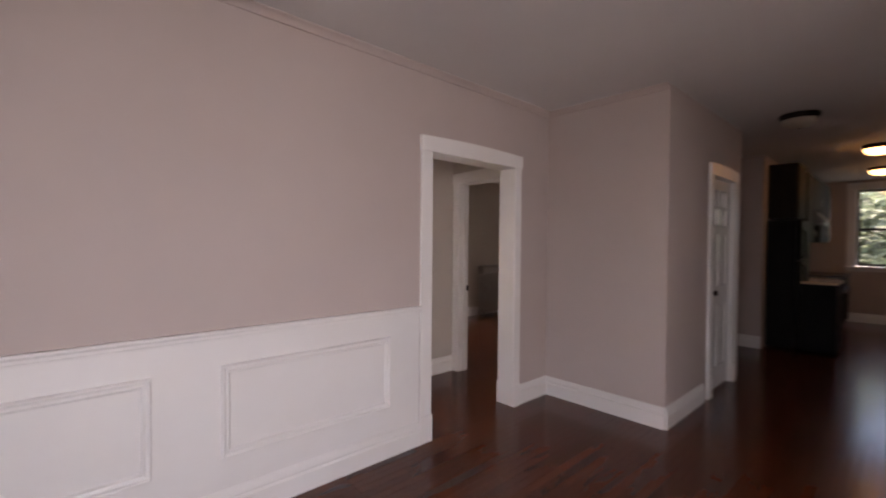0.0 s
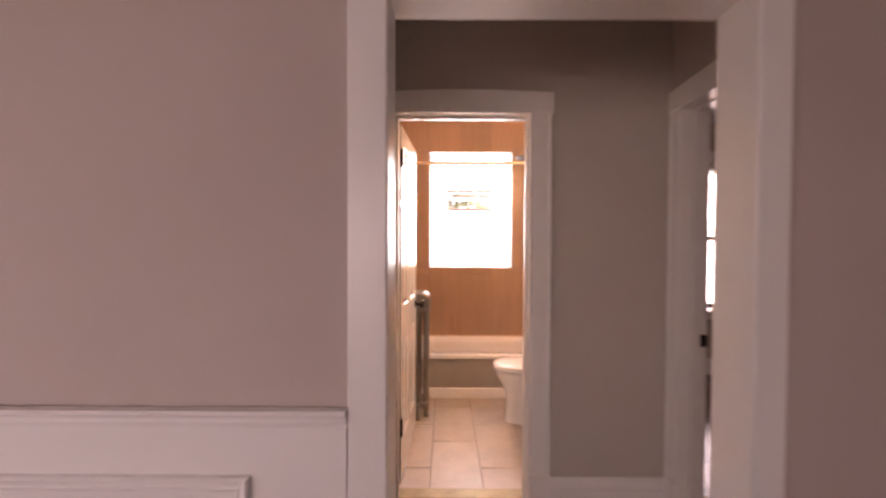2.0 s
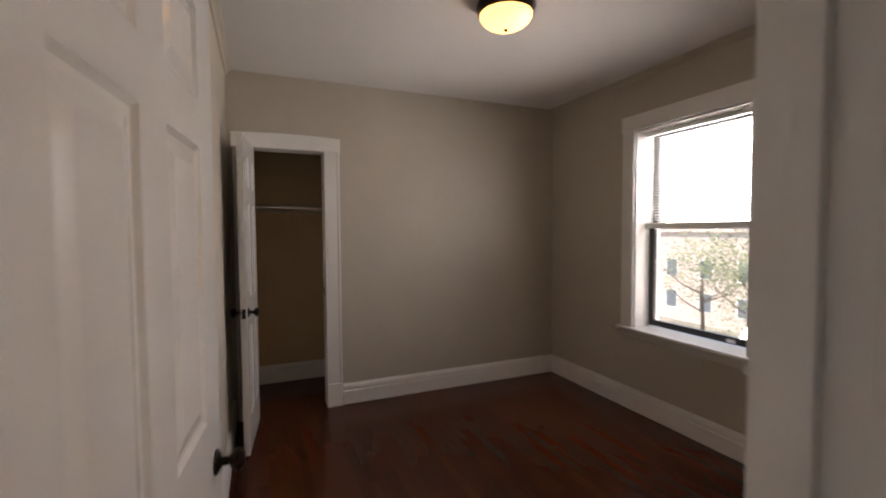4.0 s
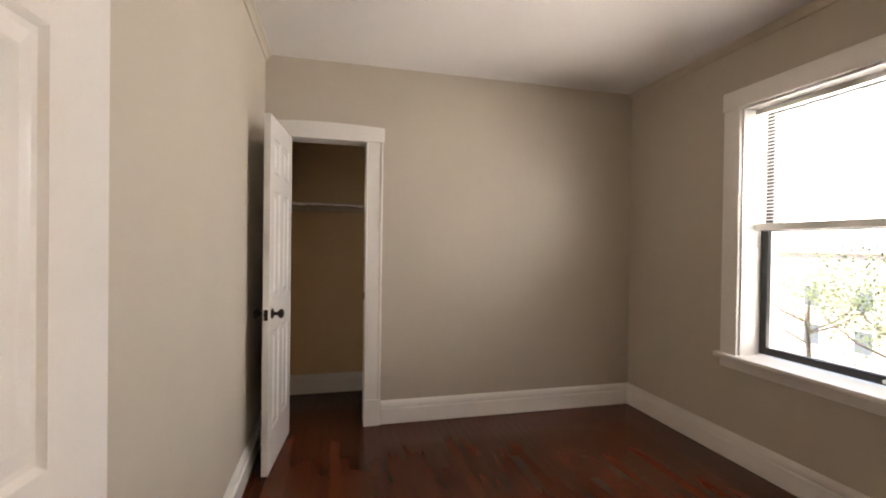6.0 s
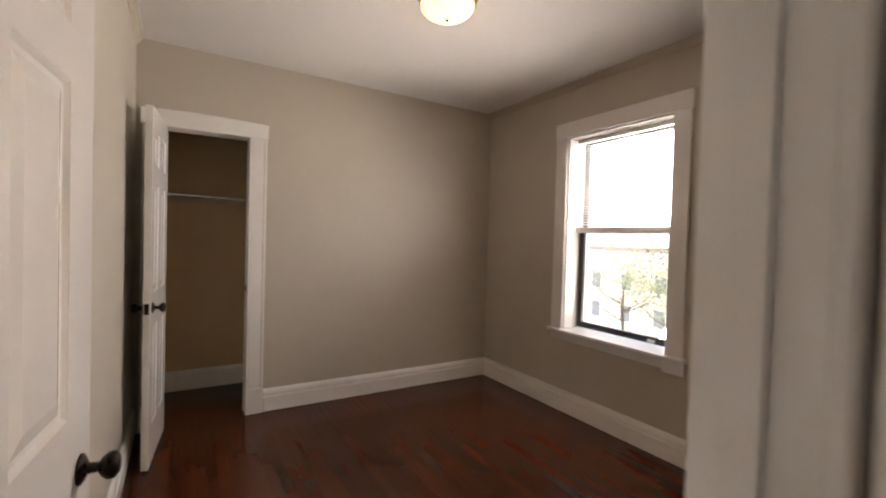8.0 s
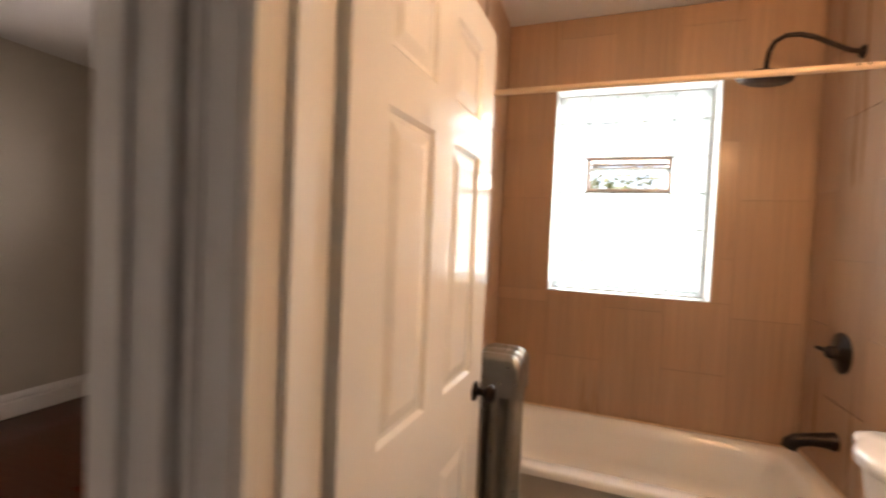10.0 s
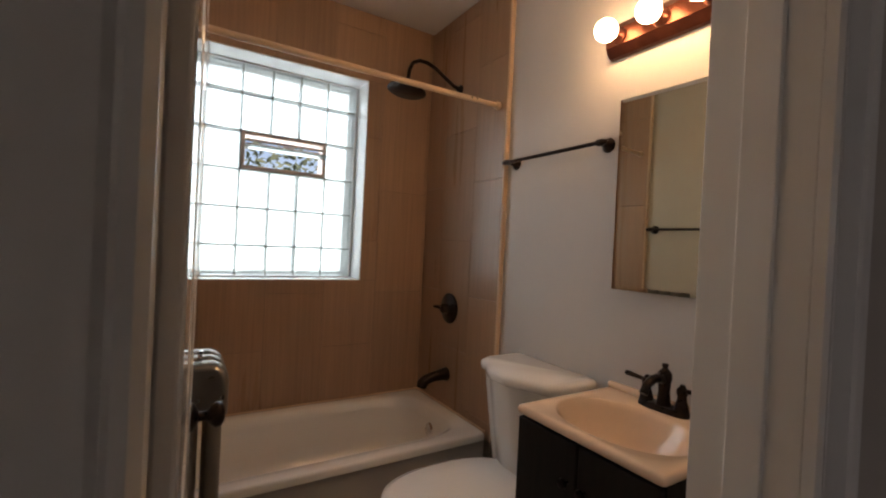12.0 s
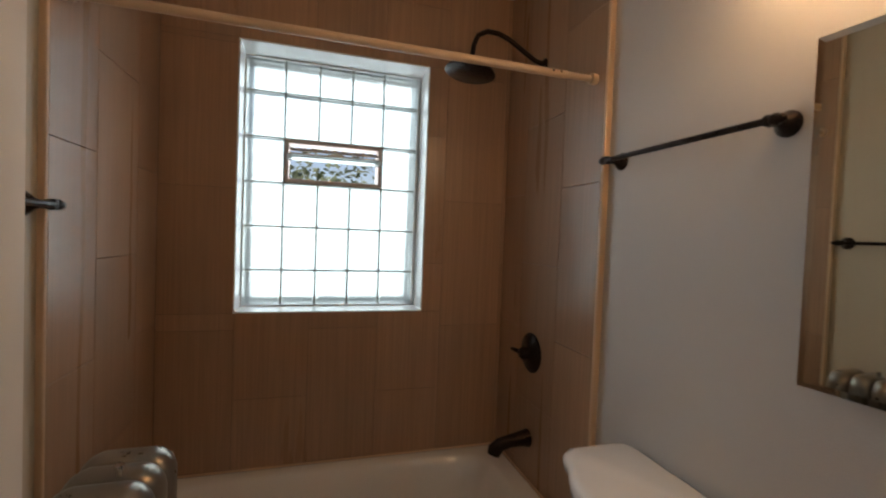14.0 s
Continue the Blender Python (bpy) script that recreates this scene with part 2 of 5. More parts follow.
def wall(name, axis, at, thick, lo, hi, z0, z1, openings, mat, label):
    """A wall along axis x or y, from at to at + thick, with openings (lo, hi, bottom, top) through it."""
    bm = bmesh.new()

    def slab(a, b, c, d):
        if b - a > 1e-4 and d - c > 1e-4:
            if axis == "x":
                box(bm, a, b, at, at + thick, c, d)
            else:
                box(bm, at, at + thick, a, b, c, d)
    x = lo
    for a, b, c, d in sorted(openings):
        slab(x, a, z0, z1)
        slab(a, b, z0, c)
        slab(a, b, d, z1)
        x = b
    slab(x, hi, z0, z1)
    return structure(name, bm, mat, label, "wall")


# ---- plan ----
LIV, HALL, BED, BATH = 2.60, 2.56, 2.58, 2.69      # ceiling heights
BF = 0.02                                          # bathroom floor height
DOOR_TOP = 2.03
A0, A1 = 0.11, 1.035          # doorway from the living room
B0, B1 = 0.0, 0.685          # doorway to the bathroom
E0, E1 = 0.322, 1.09          # doorway to the bedroom
TX0, TX1, TY = -0.20, 1.370, 3.375     # tiled alcove
PX1, PX0 = 1.392, -0.215       # painted bathroom walls

# ---- walls, ceilings ----
wall("wall_living_north", "x", 0.02, 0.14, -4.5, 1.54, 0, 2.85, [(A0 - 0.02, A1 + 0.02, 0, DOOR_TOP + 0.02)], M_LIVING, "greige painted plaster wall with a doorway")
structure("wall_jog", boxes((1.54, 1.68, -1.035, 0.16, 0, 2.85)), M_LIVING, "greige painted wall stepping into the living room", "wall")
wall("wall_corridor", "x", -1.035, 0.13, 1.68, 3.55, 0, 2.85, [(2.58, 3.28, 0, 2.05)], M_LIVING, "greige corridor wall with a glazed door")
structure("wall_alcove", boxes((3.42, 3.55, -0.905, -0.35, 0, 2.85), (3.55, 5.2, -0.48, -0.35, 0, 2.85), (5.2, 5.33, -0.92, -0.35, 0, 2.85)), M_LIVING, "greige alcove walls beyond the corridor door", "wall")
structure("wall_kitchen_north", boxes((5.33, 9.1, -0.92, -0.79, 0, 2.85)), M_LIVING, "greige kitchen wall behind the cabinets", "wall")
wall("wall_kitchen_east", "y", 9.1, 0.25, -4.3, -0.79, 0, 2.85, [(-2.75, -1.57, 1.0, 2.45)], M_LIVING, "greige kitchen end wall with a window")
wall("wall_south", "x", -4.43, 0.13, -4.5, 9.35, 0, 2.85, [(-2.75, -0.45, 0.6, 2.25)], M_LIVING, "greige wall with the front windows")
wall("wall_west", "y", -3.43, 0.13, -4.43, 0.02, 0, 2.85, [(-2.83, -1.71, 0.6, 2.25)], M_LIVING, "greige wall with the side window")
wall("wall_hall_west", "y", -0.235, 0.12, 0.16, 1.13, 0, 2.85, [(E0 - 0.02, E1 + 0.02, 0, DOOR_TOP + 0.02)], M_WALL, "greige wall between hall and bedroom")
wall("wall_hall_north", "x", 1.13, 0.13, -0.235, 1.54, 0, 2.85, [(B0 - 0.02, B1 + 0.02, 0, DOOR_TOP + 0.02)], M_HALL, "greige wall between hall and bathroom")
wall("wall_hall_east", "y", 1.41, 0.13, 0.16, 1.13, 0, 2.85, [(0.25, 1.05, 0, DOOR_TOP + 0.02)], M_HALL, "greige wall between hall and side room")
structure("wall_bedroom_south", boxes((-4.4, -1.32, 0.20, 0.345, 0, 2.85), (-1.32, -0.235, 0.20, 0.302, 0, 2.85)), M_WALL, "greige bedroom wall behind the open doors", "wall")
wall("wall_bedroom_west", "y", -3.55, 0.13, 0.345, 3.8, 0, 2.85, [(0.47, 1.045, 0, DOOR_TOP + 0.02)], M_WALL, "greige bedroom wall with the closet doorway")
wall("wall_bedroom_north", "x", 3.215, 0.27, -3.42, -0.235, 0, 2.85, [(-2.40, -1.54, 0.63, 2.16)], M_WALL, "greige bedroom wall with a window")
structure("wall_bedroom_east", boxes((-0.235, -0.226, 1.13, 3.9, 0, 2.85)), M_WALL, "greige wall between bedroom and bathroom", "wall")
structure("wall_closet", boxes((-4.4, -3.55, 1.30, 1.42, 0, 2.85), (-4.33, -4.2, 0.345, 1.30, 0, 2.85)), M_CLOSET, "tan painted closet walls", "wall")
wall("wall_bath_north", "x", 3.387, 0.40, -0.232, 1.68, 0, 2.85, [(0.094, 0.944, 1.10, 2.292)], M_BATHWALL, "bathroom window wall behind brown tile")
structure("wall_bath_east", boxes((PX1, 1.68, 1.26, 3.387, 0, 2.85)), M_BATHWALL, "pale grey painted bathroom wall", "wall")
structure("wall_bath_west", boxes((-0.226, PX0, 1.26, 3.387, 0, 2.85)), M_BATHWEST, "tan grey bathroom wall behind the door", "wall")
structure("wall_bath_south", boxes((PX0, -0.03, 1.2605, 1.272, 0, 2.85), (0.72, PX1, 1.2605, 1.272, 0, 2.85), (-0.03, 0.72, 1.2605, 1.272, 2.06, 2.85)), M_BATHWALL, "pale grey painted wall round the bathroom door", "wall")
wall("wall_room_north", "x", 3.42, 0.4, 1.68, 5.2, 0, 2.85, [(2.55, 3.45, 0.65, 2.2)], M_WALL, "greige side room wall with a window")
structure("wall_room_east", boxes((5.2, 5.33, -0.35, 3.82, 0, 2.85)), M_WALL, "greige side room end wall", "wall")
structure("ceiling_living", boxes((-4.5, 9.1, -4.3, 0.02, LIV, LIV + 0.1)), M_CEIL, "off-white plaster ceiling", "ceiling")
structure("ceiling_hall", boxes((-0.115, 1.41, 0.16, 1.13, HALL, HALL + 0.1)), M_CEIL, "off-white hall ceiling", "ceiling")
structure("ceiling_bedroom", boxes((-3.42, -0.235, 0.302, 3.215, BED, BED + 0.1), (-4.2, -3.55, 0.345, 1.30, BED, BED + 0.1)), M_CEIL, "off-white bedroom ceiling", "ceiling")
structure("ceiling_bath", boxes((PX0, PX1, 1.26, 3.387, BATH, BATH + 0.1)), M_CEIL, "off-white bathroom ceiling", "ceiling")
structure("ceiling_room", boxes((1.54, 5.2, 0.02, 3.42, LIV, LIV + 0.1)), M_CEIL, "off-white side room ceiling", "ceiling")
structure("roof_slab", boxes((-5, 9.6, -4.8, 4.0, 2.85, 3.0)), M_ROOF, "flat roof slab closing the flat", "roof")
floor = structure("floor", boxes((-5, 9.6, -4.8, 1.20, -0.25, -0.0016), (-5, -0.28, 1.20, 3.9, -0.25, -0.0016), (1.54, 9.6, 1.20, 3.9, -0.25, -0.0016)), M_SUB, "glossy dark red-brown oak strip floor", "floor")
bath_floor = structure("bathroom_floor", boxes((-0.28, 1.54, 1.20, 3.9, -0.25, BF - 0.004)), M_FGROUT, "beige square ceramic floor tiles with dark grout", "floor")


# ---- mouldings ----
def casing(name, axis, face, out, lo, hi, top, base=0.0, width=0.11, left=True, right=True, left_w=None, right_w=None, band=True, label="white painted flat door casing with a plinth and head board"):
    """Door casing on a wall face: legs, plinth blocks and a head board with a cap."""
    root = thing(name, label, "casing")
    root["kind"] = "structure"
    w0, w1 = left_w or width, right_w or width

    def flat(a, b, d, z0, z1, bev=0.003):
        bm = bmesh.new()
        f0, f1 = sorted((face, face + out * d))
        if axis == "x":
            box(bm, a, b, f0, f1, z0, z1, bev)
        else:
            box(bm, f0, f1, a, b, z0, z1, bev)
        return bm

    def leg(inner, outer):
        """An upright board with a bead at the opening and a raised band along its outer edge."""
        side = 1 if outer > inner else -1
        w = abs(outer - inner)
        prof = [(0, 0), (0, 0.014), (0.005, 0.019), (0.011, 0.019), (0.014, 0.0155), (0.018, 0.0185), (w - 0.020, 0.0185), (w - 0.018, 0.023), (w - 0.013, 0.0265), (w - 0.003, 0.0265), (w, 0.023), (w, 0)]
        if w < 0.06 or not band:
            prof = [(0, 0), (0, 0.014), (0.005, 0.019), (w - 0.002, 0.019), (w, 0.017), (w, 0)]
        rings = []
        for z in (base + 0.19, top):
            pts = [(inner + side * u, face + out * d) for u, d in prof]
            rings.append([Vector((p, q, z) if axis == "x" else (q, p, z)) for p, q in pts])
        return loft(bmesh.new(), rings)

    def head_board(a, b):
        """A head board whose upper edge rises slightly towards the middle."""
        steps = 12
        bm = bmesh.new()
        rings = []
        for d, inset in ((0, 0), (0.0245, 0), (0.028, 0.0035)):
            pts = [(a + inset, top + inset), (b - inset, top + inset)]
            pts += [(b - inset + (a - b + 2 * inset) * i / steps, top + 0.104 + 0.014 * math.sin(math.pi * i / steps) - inset) for i in range(steps + 1)]
            rings.append([Vector((p, face + out * d, z) if axis == "x" else (face + out * d, p, z)) for p, z in pts])
        return loft(bm, rings)
    if left:
        part("leg", leg(lo, lo - w0), M_TRIM, root, "", 30)
        part("plinth_block", flat(lo - w0 - 0.002, lo + 0.001, 0.029, base, base + 0.19, 0.004), M_TRIM, root)
    if right:
        part("leg", leg(hi, hi + w1), M_TRIM, root, "", 30)
        part("plinth_block", flat(hi - 0.001, hi + w1 + 0.002, 0.029, base, base + 0.19, 0.004), M_TRIM, root)
    part("head_board", head_board(lo - w0 - (0.008 if w0 > 0.08 else 0), hi + w1 + (0.008 if w1 > 0.08 else 0)), M_TRIM, root, "", 30)
    return root


def jamb_lining(name, axis, lo, hi, f0, f1, top, stop=None, label="white painted door jamb lining"):
    root = thing(name, label, "door jamb")
    root["kind"] = "structure"

    def b(a0, a1, c0, c1, z0, z1):
        return boxes((a0, a1, c0, c1, z0, z1) if axis == "x" else (c0, c1, a0, a1, z0, z1), bevel=0.002)
    part("side_jamb", b(lo - 0.019, lo, f0, f1, 0, top), M_TRIM, root)
    part("side_jamb", b(hi, hi + 0.019, f0, f1, 0, top), M_TRIM, root)
    part("head_jamb", b(lo - 0.019, hi + 0.019, f0, f1, top, top + 0.019), M_TRIM, root)
    if stop:
        s0, s1 = stop
        part("door_stop", b(lo, lo + 0.012, s0, s1, 0, top - 0.012), M_TRIM, root)
        part("door_stop", b(hi - 0.012, hi, s0, s1, 0, top - 0.012), M_TRIM, root)
        part("door_stop", b(lo, hi, s0, s1, top - 0.012, top), M_TRIM, root)
    return root


casing("trim_living_doorway", "x", 0.02, -1, A0, A1, DOOR_TOP, left_w=0.101, right_w=0.085, band=False)
casing("trim_living_doorway_inside", "x", 0.16, 1, A0, A1, DOOR_TOP, right_w=0.085)
jamb_lining("trim_living_jamb", "x", A0, A1, 0.02, 0.16, DOOR_TOP)
casing("trim_bath_doorway", "x", 1.13, -1, B0, B1, DOOR_TOP, left_w=0.088)
jamb_lining("trim_bath_jamb", "x", B0, B1, 1.13, 1.27, DOOR_TOP, (1.17, 1.215))
casing("trim_bedroom_doorway", "y", -0.115, 1, E0, E1, DOOR_TOP, right_w=0.038)
jamb_lining("trim_bedroom_jamb", "y", E0, E1, -0.236, -0.115, DOOR_TOP, (-0.195, -0.16))
casing("trim_side_room_doorway", "y", 1.41, -1, 0.27, 1.03, DOOR_TOP, right_w=0.09)
jamb_lining("trim_side_room_jamb", "y", 0.27, 1.03, 1.41, 1.54, DOOR_TOP, (1.46, 1.50))
casing("trim_closet_doorway", "y", -3.42, 1, 0.49, 1.025, DOOR_TOP, right_w=0.118)
jamb_lining("trim_closet_jamb", "y", 0.49, 1.025, -3.55, -3.42, DOOR_TOP)

BASE = [(0, 0), (0.020, 0), (0.020, 0.104), (0.012, 0.112), (0.012, 0.121), (0.019, 0.127), (0.016, 0.146), (0.007, 0.160), (0, 0.166)]


def baseboard(runs, label, mat=M_TRIM, profile=BASE, z=0.0):
    bm = bmesh.new()
    for a, b, out in runs:
        sweep(bm, profile, (*a, z), (*b, z), out)
    return structure("baseboard", bm, mat, label, "baseboard", smooth=25)


baseboard([((A1 + 0.087, 0.02), (1.54, 0.02), (0, -1, 0)), ((1.54, 0.02), (1.54, -1.035), (-1, 0, 0)), ((1.54, -1.035), (2.41, -1.035), (0, -1, 0)),
           ((3.42, -0.48), (5.2, -0.48), (0, -1, 0)), ((5.2, -0.48), (5.2, -0.92), (-1, 0, 0)), ((9.1, -0.92), (9.1, -4.3), (-1, 0, 0))], "white moulded living room baseboard")
baseboard([((B1 + 0.11, 1.13), (1.41, 1.13), (0, -1, 0))], "white moulded hall baseboard")
baseboard([((-3.42, 1.15), (-3.42, 3.215), (1, 0, 0)), ((-3.42, 3.215), (-0.235, 3.215), (0, -1, 0)), ((-3.42, 0.345), (-1.32, 0.345), (0, 1, 0)), ((-0.235, 1.14), (-0.235, 3.215), (-1, 0, 0))],
          "white moulded bedroom baseboard", profile=[(p * 1.1, q * 1.01) for p, q in BASE], z=0.004)
baseboard([((-4.2, 0.345), (-4.2, 1.30), (1, 0, 0))], "white closet baseboard")
baseboard([((1.68, 3.42), (5.2, 3.42), (0, -1, 0)), ((5.2, -0.35), (5.2, 3.42), (-1, 0, 0))], "white side room baseboard")


# ---- bathroom ----
def superellipse(cx, cy, rx, ry, z, n=48, p=4.0):
    pts = []
    for i in range(n):
        a = 2 * math.pi * i / n
        c, s = math.cos(a), math.sin(a)
        pts.append(Vector((cx + rx * math.copysign(abs(c) ** (2 / p), c), cy + ry * math.copysign(abs(s) ** (2 / p), s), z)))
    return pts


def bathtub():
    root = thing("bathtub", "white enamelled built-in bathtub with a taupe apron", "bathtub", (0.585, 3.0, BF))
    ox, oy = 0.585, 3.0
    x0, x1, y0, y1 = TX0 + 0.003 - ox, TX1 - 0.003 - ox, 2.625 - oy, TY - 0.003 - oy
    cx, cy = (x0 + x1) / 2, (y0 + y1) / 2
    rx, ry = (x1 - x0) / 2, (y1 - y0) / 2
    zt = 0.40 - BF
    rings = [superellipse(cx, cy, rx, ry, zt - 0.035, p=40), superellipse(cx, cy, rx, ry, zt - 0.012, p=40), superellipse(cx, cy, rx - 0.006, ry - 0.006, zt - 0.002, p=40),
             superellipse(cx, cy, rx - 0.016, ry - 0.016, zt, p=36), superellipse(cx - 0.01, cy + 0.012, rx - 0.07, ry - 0.062, zt, p=7),
             superellipse(cx - 0.01, cy + 0.012, rx - 0.088, ry - 0.078, zt - 0.012, p=6), superellipse(cx - 0.01, cy + 0.012, rx - 0.105, ry - 0.09, zt - 0.06, p=5),
             superellipse(cx - 0.005, cy + 0.012, rx - 0.135, ry - 0.11, zt - 0.2, p=4.5), superellipse(cx - 0.01, cy + 0.012, rx - 0.18, ry - 0.14, zt - 0.29, p=4),
             superellipse(cx - 0.03, cy + 0.012, rx - 0.28, ry - 0.2, zt - 0.315, p=3.5), superellipse(cx - 0.03, cy + 0.012, 0.05, 0.03, zt - 0.318, p=2)]
    part("tub_shell", loft(bmesh.new(), rings, False, True), M_ENAMEL, root, "", 60)
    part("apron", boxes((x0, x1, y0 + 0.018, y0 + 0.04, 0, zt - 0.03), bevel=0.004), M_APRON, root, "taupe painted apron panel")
    bm = bmesh.new()
    sweep(bm, [(0, 0), (0.016, 0), (0.016, 0.062), (0.012, 0.068), (0.012, 0.078), (0.004, 0.086), (0, 0.088)], (x0, y0 + 0.018, 0), (x1, y0 + 0.018, 0), (0, -1, 0))
    part("base_moulding", bm, M_TRIM, root, "white base moulding along the apron", 40)
    plate = lathe(bmesh.new(), [(0.036, 0), (0.036, 0.004), (0.030, 0.009), (0.010, 0.011), (0.0, 0.011)], pose(1.247 - ox, 2.985 - oy, 0.30 - BF, 0, -80, 0), 24)
    part("overflow_plate", plate, M_CHROME, root, "chrome overflow plate", 40)
    return root


bathtub()


def toilet():
    root = thing("toilet", "white two-piece china toilet with a closed lid", "toilet", (1.0, 2.205, BF))
    ox, oy = 1.0, 2.205

    def oval(cx, rx, ry, z, p=2.4, n=36):
        return superellipse(cx, 0, rx, ry, z, n, p)
    pedestal = [oval(0.0, 0.285, 0.115, 0.0, 3), oval(0.0, 0.282, 0.112, 0.02, 3), oval(-0.01, 0.262, 0.105, 0.10), oval(-0.02, 0.255, 0.108, 0.2), oval(-0.05, 0.265, 0.145, 0.29),
                oval(-0.06, 0.292, 0.178, 0.35), oval(-0.06, 0.295, 0.182, 0.385), oval(-0.06, 0.285, 0.172, 0.39)]
    part("bowl", loft(bmesh.new(), pedestal), M_CHINA, root, "", 60)
    part("bowl_shelf", boxes((0.10, 0.36, -0.11, 0.11, 0.26, 0.40), bevel=0.03), M_CHINA, root, "", 60)
    seat = [oval(-0.07, 0.288, 0.180, 0.392), oval(-0.07, 0.300, 0.190, 0.398), oval(-0.07, 0.300, 0.190, 0.408), oval(-0.07, 0.294, 0.184, 0.413)]
    part("seat", loft(bmesh.new(), seat), M_CHINA, root, "", 60)
    lid = [oval(-0.07, 0.292, 0.182, 0.415), oval(-0.07, 0.302, 0.191, 0.420), oval(-0.07, 0.300, 0.189, 0.428), oval(-0.07, 0.270, 0.162, 0.438), oval(-0.07, 0.15, 0.09, 0.441), oval(-0.07, 0.01, 0.01, 0.442)]
    part("seat_lid", loft(bmesh.new(), lid), M_CHINA, root, "", 60)

    def tank_ring(z, grow, depth):
        w = 0.212 + grow
        back = 0.368 + min(grow, 0.008)
        pts = []
        for i in range(21):                          # bowed front, from one end to the other
            u = -1 + i / 10
            end = max(0.0, abs(u) - 0.78) / 0.22
            bow = 0.5 + 0.5 * math.cos(math.pi * min(1.0, max(0.0, (abs(u) - 0.12) / 0.72)))
            pts.append(Vector((0.146 - grow - depth * bow + 0.045 * end ** 2.2, u * w, z)))
        pts += [Vector((back - 0.03, w, z)), Vector((back - 0.008, w - 0.006, z)), Vector((back, w - 0.03, z)), Vector((back, 0.03 - w, z)), Vector((back - 0.008, 0.006 - w, z)), Vector((back - 0.03, -w, z))]
        return pts
    body = [tank_ring(0.40, -0.055, 0.02), tank_ring(0.43, -0.036, 0.032), tank_ring(0.6, -0.018, 0.045), tank_ring(0.792, 0.0, 0.055)]
    part("tank", loft(bmesh.new(), body), M_CHINA, root, "", 50)
    cover = [tank_ring(0.792, 0.008, 0.058), tank_ring(0.798, 0.014, 0.06), tank_ring(0.818, 0.015, 0.06), tank_ring(0.830, 0.010, 0.058), tank_ring(0.836, -0.004, 0.052)]
    part("tank_lid", loft(bmesh.new(), cover), M_CHINA, root, "", 50)
    return root


toilet()


def vanity():
    root = thing("vanity_cabinet", "dark espresso wooden vanity cabinet", "cabinet", (1.168, 1.694, BF))
    h = 0.82 - BF
    part("body", boxes((-0.209, 0.222, -0.238, -0.220, 0.09, h), (-0.209, 0.222, 0.220, 0.238, 0.09, h), (0.205, 0.222, -0.220, 0.220, 0.09, h), (-0.209, 0.205, -0.220, 0.220, 0.09, 0.11), (-0.209, -0.195, -0.220, 0.220, 0.11, h)), M_ESPRESSO, root)
    part("toe_kick", boxes((-0.15, 0.22, -0.215, 0.215, 0, 0.09)), M_ESPRESSO, root)
    for s in (-1, 1):
        d = part("cabinet_door", boxes((-0.228, -0.2095, min(s * 0.003, s * 0.234), max(s * 0.003, s * 0.234), 0.11, h - 0.01), bevel=0.003), M_ESPRESSO, root)
        part("door_knob", lathe(bmesh.new(), [(0.005, 0), (0.005, 0.012), (0.014, 0.018), (0.013, 0.026), (0, 0.029)], pose(-0.228, s * 0.03, h - 0.12, 0, -90, 0), 14), M_BRONZE, d, "", 50)
    return root


vanity()


def sink_top():
    root = thing("sink_top", "cream cultured marble sink top with an oval basin", "sink", (1.168, 1.694, 0.82))
    x0, x1, y0, y1, zt = -0.232, 0.224, -0.245, 0.245, 0.025
    cx, cy, rx, ry = (x0 + x1) / 2, 0, (x1 - x0) / 2, (y1 - y0) / 2
    bx = -0.04
    rings = [superellipse(cx, cy, rx - 0.004, ry - 0.004, 0, 56, 40), superellipse(cx, cy, rx, ry, 0.008, 56, 40), superellipse(cx, cy, rx, ry, zt - 0.010, 56, 40),
             superellipse(cx, cy, rx - 0.004, ry - 0.004, zt - 0.002, 56, 40), superellipse(cx, cy, rx - 0.012, ry - 0.012, zt, 56, 36),
             superellipse(bx, 0, 0.160, 0.212, zt, 56, 2.1), superellipse(bx, 0, 0.155, 0.206, zt - 0.004, 56, 2.1), superellipse(bx, 0, 0.147, 0.197, zt - 0.02, 56, 2.05),
             superellipse(bx, 0, 0.135, 0.181, zt - 0.05, 56, 2), superellipse(bx, 0, 0.112, 0.152, zt - 0.09, 56, 2), superellipse(bx, 0, 0.075, 0.1, zt - 0.122, 56, 2), superellipse(bx, 0, 0.022, 0.022, zt - 0.135, 56, 2)]
    part("counter", loft(bmesh.new(), rings, False, True), M_MARBLE, root, "", 50)
    part("backsplash", boxes((0.200, 0.224, y0 + 0.002, y1 - 0.002, zt - 0.002, zt + 0.022), bevel=0.008), M_MARBLE, root, "", 50)
    part("drain_ring", lathe(bmesh.new(), [(0.022, -0.003), (0.022, 0.001), (0.016, 0.002), (0.012, -0.002), (0, -0.002)], pose(bx, 0, zt - 0.132), 18), M_BRONZE, root, "", 50)
    return root


sink_top()


